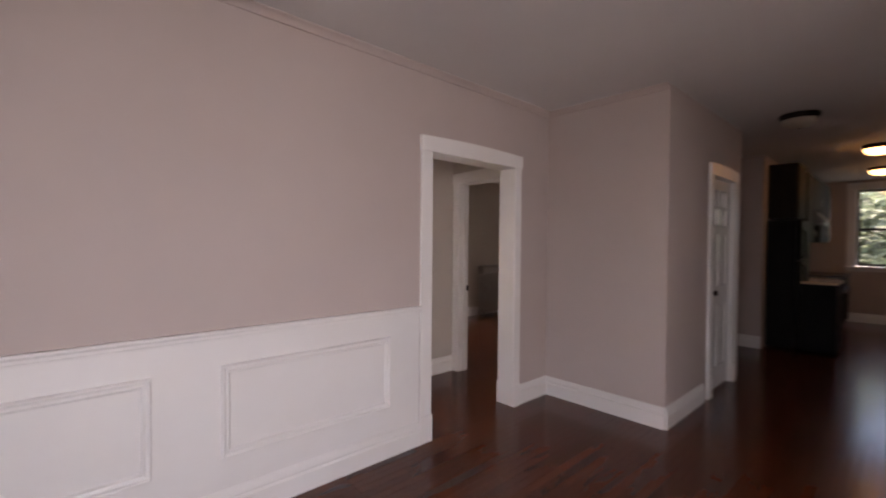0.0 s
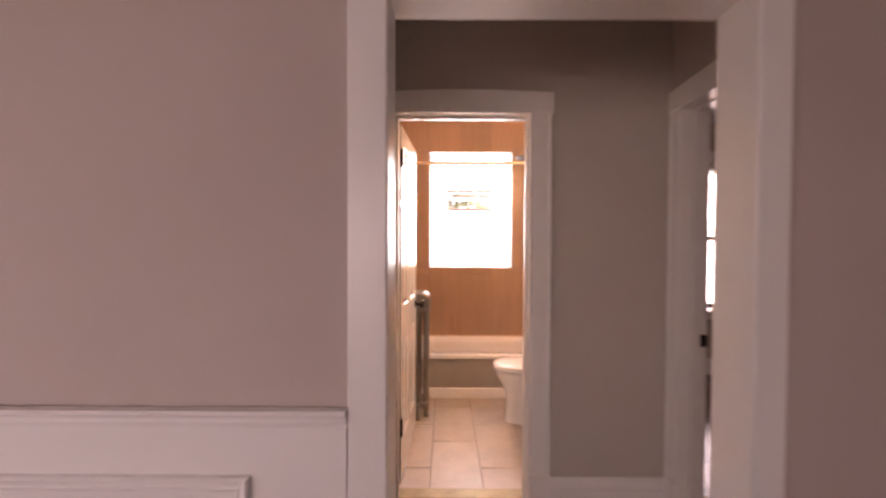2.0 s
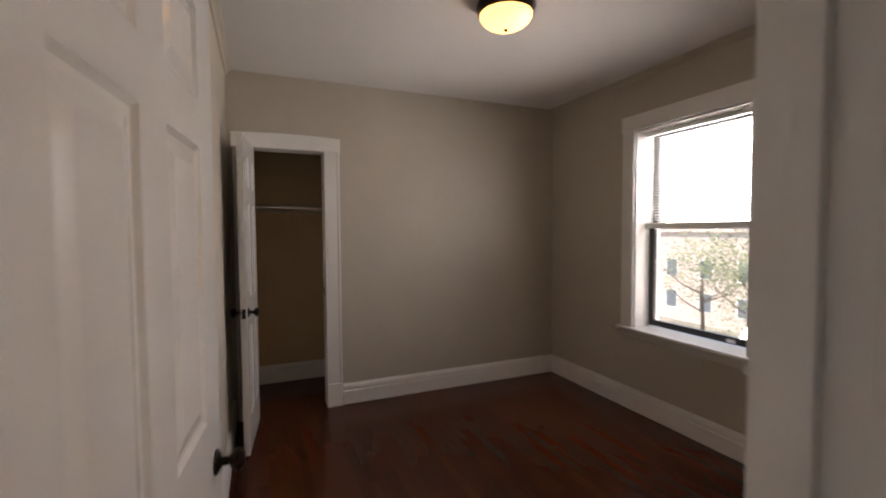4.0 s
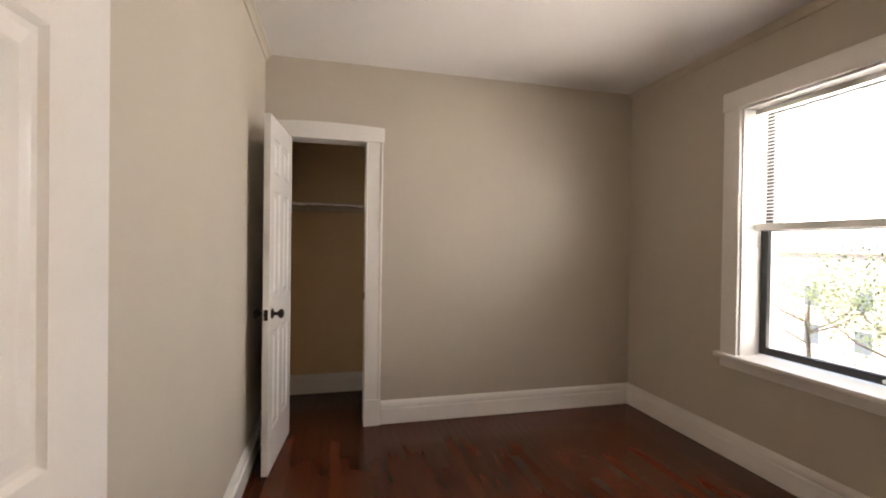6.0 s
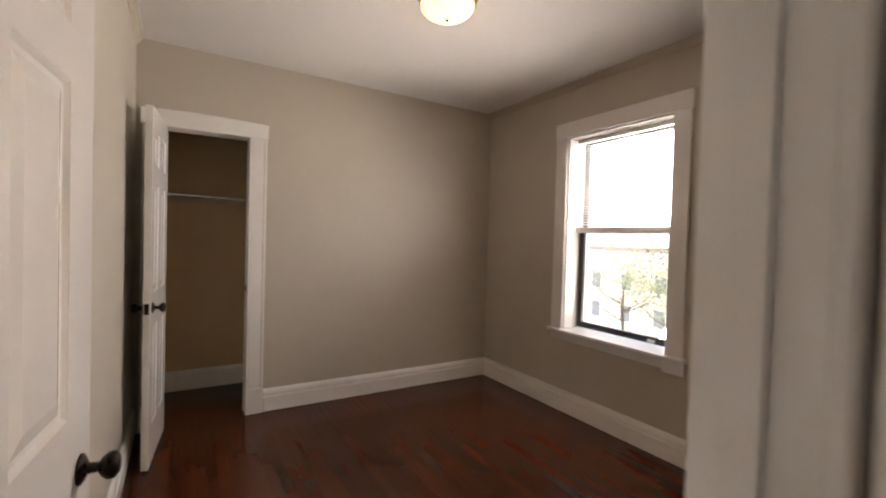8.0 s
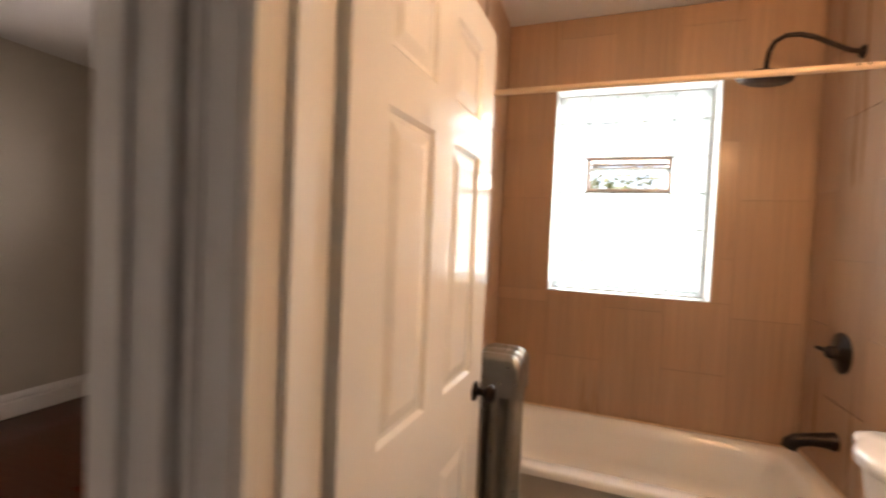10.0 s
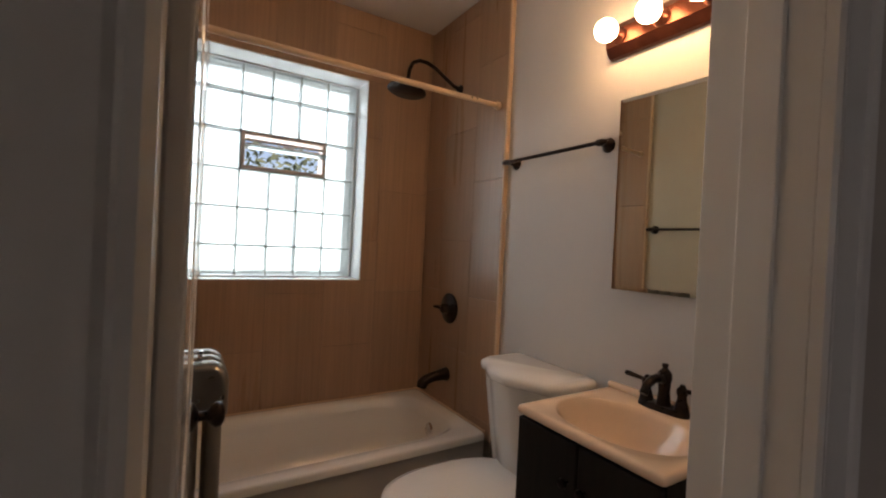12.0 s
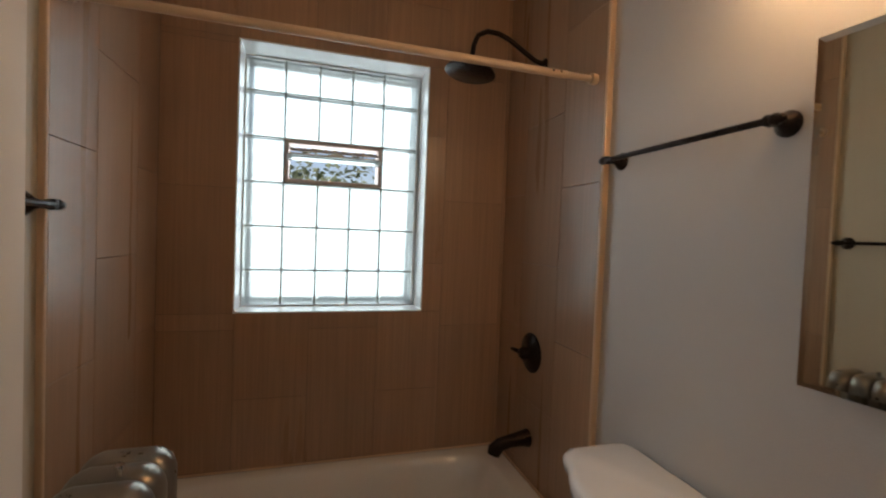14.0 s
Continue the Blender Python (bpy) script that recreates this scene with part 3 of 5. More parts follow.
def faucet():
    root = thing("faucet", "oil-rubbed bronze two-handle centerset faucet", "faucet", (1.335, 1.700, 0.845))
    part("base_plate", loft(bmesh.new(), [superellipse(0, 0, 0.030, 0.082, 0, 32, 3), superellipse(0, 0, 0.029, 0.081, 0.012, 32, 3), superellipse(0, 0, 0.024, 0.076, 0.018, 32, 3)]), M_BRONZE, root, "", 50)
    sp = lathe(bmesh.new(), [(0.024, 0.015), (0.020, 0.03), (0.017, 0.06), (0.019, 0.085), (0.022, 0.10), (0.021, 0.118), (0.012, 0.128), (0.007, 0.134), (0.010, 0.140), (0.009, 0.147), (0, 0.149)], seg=20)
    tube(sp, [(0, 0, 0.095), (-0.03, 0, 0.106), (-0.065, 0, 0.104), (-0.095, 0, 0.088), (-0.108, 0, 0.066)], [0.016, 0.015, 0.014, 0.013, 0.0125], 14)
    part("spout", sp, M_BRONZE, root, "", 50)
    for s in (-1, 1):
        hb = lathe(bmesh.new(), [(0.022, 0.015), (0.021, 0.025), (0.014, 0.05), (0.013, 0.062), (0.017, 0.070), (0.016, 0.082), (0.009, 0.090), (0.007, 0.096), (0, 0.098)], pose(0, s * 0.058, 0), 18)
        body = part("valve_body", hb, M_BRONZE, root, "", 50)
        part("lever_handle", tube(bmesh.new(), [(0, s * 0.058, 0.078), (-0.004, s * 0.085, 0.082), (-0.010, s * 0.125, 0.086), (-0.011, s * 0.132, 0.086)], [0.007, 0.007, 0.009, 0.006], 12), M_BRONZE, body, "", 50)
    return root


faucet()


def medicine_mirror():
    root = thing("wall_mirror", "frameless mirror cabinet hanging slightly ajar above the sink", "mirror", pose(PX1, 1.53, 1.545))
    part("cabinet_box", boxes((-0.012, -0.0005, 0.01, 0.375, -0.33, 0.33), bevel=0.002), M_PLATE, root)
    y, z, e = 0.198, 0.340, 0.013
    rings = [[Vector((-0.003 * k, a * (y - d), c * (z - d))) for a, c in ((-1, -1), (1, -1), (1, 1), (-1, 1))] for k, d in ((0, 0), (1.55, 0), (2, e))]
    door = part("mirror_glass", loft(bmesh.new(), rings), M_MIRROR, root)
    door.matrix_local = pose(-0.014, 0, 0, 0, 0, 3.4) @ Matrix.Translation((0, y, 0))
    channel = part("bottom_channel", boxes((-0.0085, 0.0, -y - 0.001, y + 0.001, -z - 0.006, -z + 0.002), bevel=0.0015), M_PLATE, root, "pale metal channel along the mirror's lower edge")
    clip = part("corner_clip", boxes((-0.011, 0.001, y - 0.014, y + 0.003, -z - 0.008, -z + 0.016), bevel=0.002), M_BRONZE, root, "dark corner clip")
    channel.matrix_local = clip.matrix_local = door.matrix_local
    return root


medicine_mirror()


def vanity_light():
    root = thing("vanity_light", "bronze bath bar light with lit globe bulbs", "wall lamp", (PX1, 1.70, 2.122))
    bar = bmesh.new()
    sweep(bm := bar, [(0, -0.062), (0.020, -0.062), (0.034, -0.050), (0.040, -0.034), (0.045, -0.03), (0.045, 0.03), (0.040, 0.034), (0.034, 0.050), (0.020, 0.062), (0, 0.062)], (0, -0.30, 0), (0, 0.30, 0), (-1, 0, 0))
    part("back_plate", bar, M_COPPER, root, "polished copper-bronze bar", 40)
    for k in range(4):
        y = 0.245 - k * 0.163
        sock = part("socket", lathe(bmesh.new(), [(0.030, 0), (0.030, 0.006), (0.020, 0.012), (0.017, 0.03), (0, 0.03)], pose(-0.045, y, 0, 0, -90, 0), 18), M_COPPER, root, "", 50)
        prof = [(0.014, 0.025)] + [(0.040 * math.sin(a), 0.072 - 0.040 * math.cos(a)) for a in [math.pi * (0.14 + 0.86 * i / 10) for i in range(10)]] + [(0, 0.112)]
        part("globe_bulb", lathe(bmesh.new(), prof, pose(-0.045, y, 0, 0, -90, 0), 22), M_BULB, sock, "lit warm white globe bulb", 180)
    return root


vanity_light()


def towel_bar(name, label, wall_x, out, y0, y1, z):
    root = thing(name, label, "towel bar", (wall_x, (y0 + y1) / 2, z))
    h = abs(y1 - y0) / 2
    part("bar", tube(bmesh.new(), [(out * 0.06, -h + 0.0, 0), (out * 0.06, h, 0)], 0.008, 12), M_BRONZE, root, "", 50)
    for s in (-1, 1):
        post = lathe(bmesh.new(), [(0.029, 0), (0.029, 0.005), (0.024, 0.010), (0.022, 0.014), (0.014, 0.022), (0.010, 0.034), (0.012, 0.048), (0.014, 0.056), (0.012, 0.066), (0, 0.070)], pose(0, s * h, 0, 0, out * 90, 0), 20)
        p = part("post", post, M_BRONZE, root, "", 50)
        part("finial", lathe(bmesh.new(), [(0.010, 0), (0.013, 0.006), (0.013, 0.016), (0.009, 0.022), (0.010, 0.026), (0.006, 0.032), (0, 0.034)], Matrix.Translation((out * 0.06, s * (h + 0.004), 0)) @ pose(0, 0, 0, -s * 90, 0, 0), 16), M_BRONZE, p, "", 50)
    return root


towel_bar("towel_bar", "oil-rubbed bronze towel bar beside the mirror", PX1, -1, 2.0, 2.525, 1.742)
towel_bar("towel_bar", "oil-rubbed bronze towel bar behind the bathroom door", PX0, 1, 1.92, 2.535, 1.512)


def shower_set():
    s = thing("rain_shower", "oil-rubbed bronze rain shower head on a curved arm", "shower head", (TX1, 3.03, 2.238))
    part("flange", lathe(bmesh.new(), [(0.028, 0), (0.028, 0.006), (0.016, 0.016), (0.012, 0.02), (0, 0.02)], pose(0, 0, 0, 0, -90, 0), 18), M_BRONZE, s, "", 50)
    pts = [(0, 0, 0), (-0.05, 0, 0.012), (-0.11, 0, 0.045), (-0.17, 0, 0.08), (-0.225, 0, 0.098), (-0.275, 0, 0.098), (-0.315, 0, 0.075), (-0.332, 0, 0.035), (-0.338, 0, -0.01), (-0.342, 0, -0.045)]
    part("arm", tube(bmesh.new(), pts, 0.0105, 14), M_BRONZE, s, "", 60)
    part("head", lathe(bmesh.new(), [(0.012, 0.045), (0.018, 0.035), (0.030, 0.026), (0.085, 0.014), (0.104, 0.008), (0.106, 0.0), (0.100, -0.004), (0, -0.004)], pose(-0.345, 0, -0.085, 0, 8, 0), 36), M_BRONZE, s, "", 50)
    v = thing("shower_valve", "round bronze shower valve plate with a lever", "shower valve", (TX1, 3.035, 0.968))
    part("plate", lathe(bmesh.new(), [(0.088, 0), (0.088, 0.004), (0.080, 0.010), (0.040, 0.014), (0.030, 0.02), (0.026, 0.05), (0.018, 0.058), (0, 0.06)], pose(0, 0, 0, 0, -90, 0), 36), M_BRONZE, v, "", 50)
    part("lever_handle", tube(bmesh.new(), [(-0.045, 0, 0), (-0.055, 0.03, 0.004), (-0.062, 0.062, 0.004), (-0.064, 0.07, 0.004)], [0.011, 0.010, 0.009, 0.006], 12), M_BRONZE, v, "", 50)
    t = thing("tub_spout", "oil-rubbed bronze tub spout with a diverter", "tub spout", (TX1, 3.03, 0.585))
    part("flange", lathe(bmesh.new(), [(0.036, 0), (0.036, 0.006), (0.028, 0.014), (0, 0.014)], pose(0, 0, 0, 0, -90, 0), 22), M_BRONZE, t, "", 50)
    part("spout", tube(bmesh.new(), [(-0.005, 0, 0.0), (-0.035, 0, 0.0), (-0.09, 0, -0.006), (-0.138, 0, -0.018), (-0.160, 0, -0.038), (-0.166, 0, -0.058)], [0.040, 0.033, 0.028, 0.029, 0.032, 0.028], 18), M_BRONZE, t, "", 50)
    r = thing("shower_rod", "cream painted shower curtain rod between the walls", "curtain rod", (0.585, 2.655, 2.05))
    w = (TX1 - TX0) / 2
    part("rod", tube(bmesh.new(), [(-w + 0.002, 0, 0), (w - 0.12, 0, 0)], 0.0135, 14), M_CREAM, r, "", 50)
    part("inner_tube", tube(bmesh.new(), [(w - 0.12, 0, 0), (w - 0.004, 0, 0)], 0.0115, 14), M_CREAM, r, "", 50)
    for d in (0.03, 0.06):
        part("set_screw", lathe(bmesh.new(), [(0.004, 0), (0.004, 0.0025), (0, 0.003)], pose(w - 0.12 - d, -0.0132, 0.003, 90, 0, 0), 10), M_BRONZE, r, "dark set screw", 50)
    for k in (-1, 1):
        part("end_cap", lathe(bmesh.new(), [(0.018, 0), (0.020, 0.004), (0.020, 0.022), (0.015, 0.026), (0, 0.026)], pose(k * (w - 0.001), 0, 0, 0, -k * 90, 0), 18), M_CREAM, r, "", 50)


shower_set()


def radiator(at, sections, mat, label):
    """A cast-iron column radiator; sections run along local y."""
    root = thing("radiator", label, "radiator", at)
    for i in range(sections):
        y = i * 0.070
        bm = bmesh.new()
        for cx in (-0.058, 0.0, 0.058):
            part("column", tube(bmesh.new(), [(cx, y, 0.10), (cx, y, 0.16), (cx, y, 0.80), (cx, y, 0.865)], [0.022, 0.021, 0.021, 0.022], 10), mat, root, "", 50)
        hood = []
        for v in (-1, -0.94, -0.8, -0.55, -0.2, 0.2, 0.55, 0.8, 0.94, 1):      # rounded shoulders, front to back
            d = 0.021 * (1 - math.sqrt(1 - v * v))
            ring = [Vector((-0.092 + d, y + 0.0345 * v, 0.815))]
            for sx in (-1, 1):
                for k in range(9):
                    a = math.pi / 2 * k / 8
                    u = math.cos(a) if sx < 0 else math.sin(a)
                    w = math.sin(a) if sx < 0 else math.cos(a)
                    ring.append(Vector((sx * (0.042 + (0.050 - d) * u), y + 0.0345 * v, 0.905 + (0.058 - d) * w)))
            ring.append(Vector((0.092 - d, y + 0.0345 * v, 0.815)))
            hood.append(ring)
        loft(bm, hood)
        part("foot_header", boxes((-0.085, 0.085, y - 0.025, y + 0.025, 0.07, 0.12), bevel=0.015), mat, root, "", 50)
        if i in (0, sections - 1):
            for cx in (-0.062, 0.062):
                part("foot", tube(bmesh.new(), [(cx, y, 0.075), (cx, y, 0.03), (cx, y - 0.004, 0.0)], [0.018, 0.014, 0.022], 10), mat, root, "", 50)
        part("section", bm, mat, root, "", 50)
    part("bleed_valve", lathe(bmesh.new(), [(0.006, 0), (0.006, 0.012), (0.009, 0.014), (0.009, 0.022), (0, 0.023)], pose(0.02, 0.035, 0.962), 10), M_CHROME, root, "", 50)
    tube_bm = tube(bmesh.new(), [(0.0, -0.03, 0.10), (0.0, -0.07, 0.10), (0.0, -0.085, 0.08), (0.0, -0.085, -0.005)], 0.014, 12)
    part("supply_pipe", tube_bm, mat, root, "", 50)
    return root


radiator((0.052, 2.25, BF), 3, M_SILVER, "silver painted cast-iron radiator beside the bathtub")


# glass block window
def glass_block_window():
    root = thing("window_bath", "glass block window with a small hopper vent", "window", (0.519, 3.575, 1.70))
    root["kind"] = "structure"
    ox, oy, oz = 0.519, 3.575, 1.70
    x0, x1, z0, z1 = 0.101, 0.937, 1.107, 2.285
    xs = [x0 + 0.001 + d for d in (0, 0.175, 0.333, 0.489, 0.646, 0.822)]
    zs = [z0 + d for d in (0.002, 0.172, 0.382, 0.592, 0.805, 1.018, 1.175)]
    g = 0.0042
    made = {}
    for r in range(6):
        for c in range(5):
            if r == 3 and 1 <= c <= 3:
                continue
            hx, hz = (xs[c + 1] - xs[c]) / 2 - g, (zs[r + 1] - zs[r]) / 2 - g
            key = (round(hx, 3), round(hz, 3))
            if key not in made:
                bm = bmesh.new()
                prof = [(0.0, -0.030), (0.0, -0.037), (0.003, -0.040), (0.009, -0.0405), (0.016, -0.0395)]
                prof = prof + [(d, -y) for d, y in reversed(prof)]
                corners = lambda d, y: [Vector((-hx + d, y, -hz + d)), Vector((hx - d, y, -hz + d)), Vector((hx - d, y, hz - d)), Vector((-hx + d, y, hz - d))]
                loft(bm, [corners(d, y) for d, y in reversed(prof[:5])] + [corners(d, y) for d, y in reversed(prof[5:])])
                made[key] = finish("glass_block", bm, M_BLOCK, 40)
            ob = new("glass_block", made[key])
            ob.parent, ob.visible_shadow = root, False
            ob.location = ((xs[c] + xs[c + 1]) / 2 - ox, 0, (zs[r] + zs[r + 1]) / 2 - oz)
    bm = bmesh.new()
    for zz in zs[1:-1]:
        box(bm, xs[0] - ox, xs[-1] - ox, -0.034, 0.034, zz - g - oz, zz + g - oz)
    edge = boxes((x0 - ox, x1 - ox, -0.038, 0.034, z0 - oz, zs[0] + g - oz), (x0 - ox, x1 - ox, -0.038, 0.034, zs[-1] - g - oz, z1 - oz),
                 (x0 - ox, xs[0] + g - ox, -0.038, 0.034, zs[0] + g - oz, zs[-1] - g - oz), (xs[-1] - g - ox, x1 - ox, -0.038, 0.034, zs[0] + g - oz, zs[-1] - g - oz))
    part("border", edge, M_REVEAL, root, "pale grout border round the blocks")
    for c in range(1, 5):
        for r in range(6):
            if r == 3 and c in (2, 3):
                continue
            box(bm, xs[c] - g - ox, xs[c] + g - ox, -0.033, 0.033, zs[r] + g - oz, zs[r + 1] - g - oz)
    part("mortar", bm, M_MORTAR, root)
    # hopper vent in the fourth course
    vx0, vx1, vz0, vz1 = xs[1] - ox + g, xs[4] - ox - g, zs[3] - oz + g, zs[4] - oz - g
    frame_bm = bmesh.new()
    for it in ((vx0, vx1, vz0, vz0 + 0.018), (vx0, vx1, vz1 - 0.018, vz1), (vx0, vx0 + 0.018, vz0 + 0.018, vz1 - 0.018), (vx1 - 0.018, vx1, vz0 + 0.018, vz1 - 0.018)):
        box(frame_bm, it[0], it[1], -0.055, 0.045, it[2], it[3], 0.003)
    part("vent_frame", frame_bm, M_VINYL, root, "brown vent frame")
    top = vz1 - 0.065
    sash = boxes((vx0 + 0.023, vx1 - 0.023, -0.045, -0.02, top - 0.008, top + 0.006), bevel=0.003)
    box(sash, vx0 + 0.023, vx1 - 0.023, -0.075, -0.06, top + 0.010, top + 0.022, 0.003)
    box(sash, vx0 + 0.023, vx0 + 0.033, -0.10, -0.03, top - 0.03, top - 0.006)
    box(sash, vx1 - 0.033, vx1 - 0.023, -0.10, -0.03, top - 0.03, top - 0.006)
    part("vent_sash", sash, M_VINYL, root, "tilted brown vent sash")
    flap = [[Vector((vx0 + 0.024, y, z)), Vector((vx1 - 0.024, y, z)), Vector((vx1 - 0.024, y, z - 0.004)), Vector((vx0 + 0.024, y, z - 0.004))] for y, z in ((-0.025, top + 0.002), (-0.096, top - 0.020))]
    flap = loft(bmesh.new(), flap)
    box(flap, vx0 + 0.012, vx1 - 0.006, -0.108, -0.097, top - 0.042, top - 0.012, 0.003)
    part("vent_flap", flap, M_BLOCK, root, "pale frosted vent flap")
    part("vent_latch", boxes((-0.03, 0.03, -0.118, -0.100, top - 0.012, top - 0.001), bevel=0.003), M_VINYL, root)
    for it in ((0.094, 0.944, 3.376, 3.62, 1.10, 1.106), (0.094, 0.944, 3.376, 3.62, 2.286, 2.292), (0.094, 0.100, 3.376, 3.62, 1.106, 2.286), (0.938, 0.944, 3.376, 3.62, 1.106, 2.286)):
        part("reveal", boxes((it[0] - ox, it[1] - ox, it[2] - oy, it[3] - oy, it[4] - oz, it[5] - oz)), M_REVEAL, root, "pale glazed tile window reveal")


glass_block_window()

# threshold, edge strips of the tile field
structure("threshold", boxes((B0 + 0.001, B1 - 0.001, 1.175, 1.265, -0.011, BF + 0.006), bevel=0.004), M_BRASS, "worn yellow wooden threshold at the bathroom door", "threshold")
for x0, x1 in ((TX1 - 0.002, PX1 + 0.001), (PX0 - 0.001, TX0 + 0.002)):
    structure("trim_tile_edge", boxes((x0, x1, 2.588, 2.602, 0.38, BATH - 0.001), bevel=0.004), M_CREAM, "cream rounded trim strip along the tile edge", "trim")
structure("trim_caulk", boxes((TX0 + 0.002, TX1 - 0.002, 3.364, 3.373, 0.397, 0.406), (TX1 - 0.010, TX1 - 0.001, 2.64, 3.364, 0.397, 0.406), (TX0 + 0.001, TX0 + 0.010, 2.64, 3.364, 0.397, 0.406), bevel=0.003), M_CREAM, "aged cream caulk between the bathtub and the tiles", "caulk")
structure("wall_tile_backer", boxes((TX1 + 0.008, PX1 + 0.002, 2.602, 3.388, 0, BATH - 0.002), (PX0 - 0.002, TX0 - 0.008, 2.602, 3.388, 0, BATH - 0.002)), M_GROUT, "grout bed behind the alcove tiles", "wall")
baseboard([((PX1, 1.272), (PX1, 1.455), (-1, 0, 0)), ((PX1, 1.96), (PX1, 2.58), (-1, 0, 0)), ((PX0, 1.272), (PX0, 2.58), (1, 0, 0))], "white bathroom baseboard", z=BF)


# ---- doors ----
def knob(bm, m):
    lathe(bm, [(0.030, 0), (0.030, 0.004), (0.022, 0.009), (0.011, 0.014), (0.010, 0.030), (0.020, 0.037), (0.027, 0.047), (0.026, 0.058), (0.016, 0.065), (0, 0.066)], m, 20)
    return bm


def panel_door(name, label, w, m, height=2.015, hinge_side=1, knobs=True, knob_z=0.905):
    """A six-panel door: hinge at the local origin, leaf along x, faces along y."""
    root = thing(name, label, "door", m)
    t = 0.0175
    st, mid = w * 0.158, w * 0.15
    rails = [(0.012, 0.235), (0.80, 0.985), (1.60, 1.70), (1.90, height)]
    bm = bmesh.new()
    box(bm, 0.02, w - 0.02, -0.009, 0.009, 0.03, height - 0.02)
    for a, b in ((0, st), ((w - mid) / 2, (w + mid) / 2), (w - st, w)):
        box(bm, a, b, -t, t, 0.012, height)
    for a, b in rails:
        box(bm, st, (w - mid) / 2, -t, t, a, b)
        box(bm, (w + mid) / 2, w - st, -t, t, a, b)
    part("leaf", bm, M_DOOR, root)
    for (z0, z1) in ((0.235, 0.80), (0.985, 1.60), (1.70, 1.90)):
        for a, b in ((st, (w - mid) / 2), ((w + mid) / 2, w - st)):
            pb = bmesh.new()
            for s in (-1, 1):
                def ring(d, y):
                    return [Vector((a + d, s * y, z0 + d)), Vector((b - d, s * y, z0 + d)), Vector((b - d, s * y, z1 - d)), Vector((a + d, s * y, z1 - d))]
                loft(pb, [ring(0.0, 0.0172), ring(0.010, 0.0098), ring(0.020, 0.0095), ring(0.046, 0.0155), ring(0.048, 0.0158)], False, True)
            part("panel", pb, M_DOOR, root)
    if knobs:
        for s in (-1, 1):
            part("door_knob", knob(bmesh.new(), pose(w - 0.062, s * t, knob_z, -s * 90, 0, 0)), M_BRONZE, root, "dark bronze round knob", 50)
        part("latch_plate", boxes((w - 0.001, w + 0.0015, -0.012, 0.012, knob_z - 0.03, knob_z + 0.03)), M_BRONZE, root)
    for z in (0.33, 1.815):
        hb = boxes((-0.004, 0.035, hinge_side * t - 0.003, hinge_side * t + 0.003, z - 0.045, z + 0.045))
        tube(hb, [(-0.006, hinge_side * (t + 0.003), z - 0.048), (-0.006, hinge_side * (t + 0.003), z + 0.048)], 0.007, 10)
        part("hinge", hb, M_BRONZE, root, "", 40)
    return root


panel_door("bathroom_door", "white six-panel door standing open into the bathroom", 0.750, pose(-0.002, 1.286, BF, 0, 0, 87.5), 1.995, hinge_side=-1, knob_z=0.915)
panel_door("bedroom_door", "white six-panel door standing open into the bedroom", 0.84, pose(-0.285, 0.338, 0, 0, 0, 173.9), hinge_side=1, knob_z=0.860)
panel_door("closet_door", "white six-panel closet door standing wide open", 0.575, pose(-3.388, 0.508, 0, 0, 0, -5.8), hinge_side=-1)
for x, y, z, ax in ((-0.216, E1 - 0.001, 0.90, "y"), (1.52, 1.029, 0.90, "y"), (-3.47, 1.024, 0.93, "y")):
    sp = boxes((x - 0.016, x + 0.016, y - 0.002, y + 0.0005, z - 0.03, z + 0.03))
    box(sp, x + 0.010, x + 0.017, y - 0.006, y - 0.002, z - 0.024, z + 0.024)
    p = thing("strike_plate", "dark bronze strike plate screwed to a door jamb", "strike plate", group="strike plates")
    part("plate", sp, M_BRONZE, p)


def glazed_door():
    root = thing("corridor_door", "white closed door with small glass lights above panels", "door", (2.60, -0.99, 0))
    w, h, t = 0.66, 2.02, 0.018
    bm = bmesh.new()
    for a, b in ((0, 0.10), (w - 0.10, w), (w / 2 - 0.03, w / 2 + 0.03)):
        box(bm, a, b, -t, t, 0.012, h)
    for z0, z1 in ((0.012, 0.22), (0.82, 1.0), (1.50, 1.58), (1.74, 1.765), (1.92, h)):
        box(bm, 0.10, w / 2 - 0.03, -t, t, z0, z1), box(bm, w / 2 + 0.03, w - 0.10, -t, t, z0, z1)
    part("leaf", bm, M_DOOR, root)
    for a, b in ((0.10, w / 2 - 0.03), (w / 2 + 0.03, w - 0.10)):
        for z0, z1 in ((1.58, 1.74), (1.765, 1.92)):
            part("pane", boxes((a, b, -0.003, 0.003, z0, z1)), M_GLASS, root, "small clear glass light")
        for z0, z1 in ((0.22, 0.82), (1.0, 1.50)):
            part("panel", boxes((a, b, -0.009, 0.009, z0, z1), (a + 0.03, b - 0.03, -0.014, 0.014, z0 + 0.03, z1 - 0.03)), M_DOOR, root)
    part("door_knob", knob(bmesh.new(), pose(0.06, -t, 0.95, 90, 0, 0)), M_BRONZE, root, "dark bronze round knob", 50)


glazed_door()
casing("trim_corridor_door", "x", -1.035, -1, 2.60, 3.26, DOOR_TOP)
jamb_lining("trim_corridor_jamb", "x", 2.60, 3.26, -1.035, -0.905, DOOR_TOP, (-0.965, -0.93))


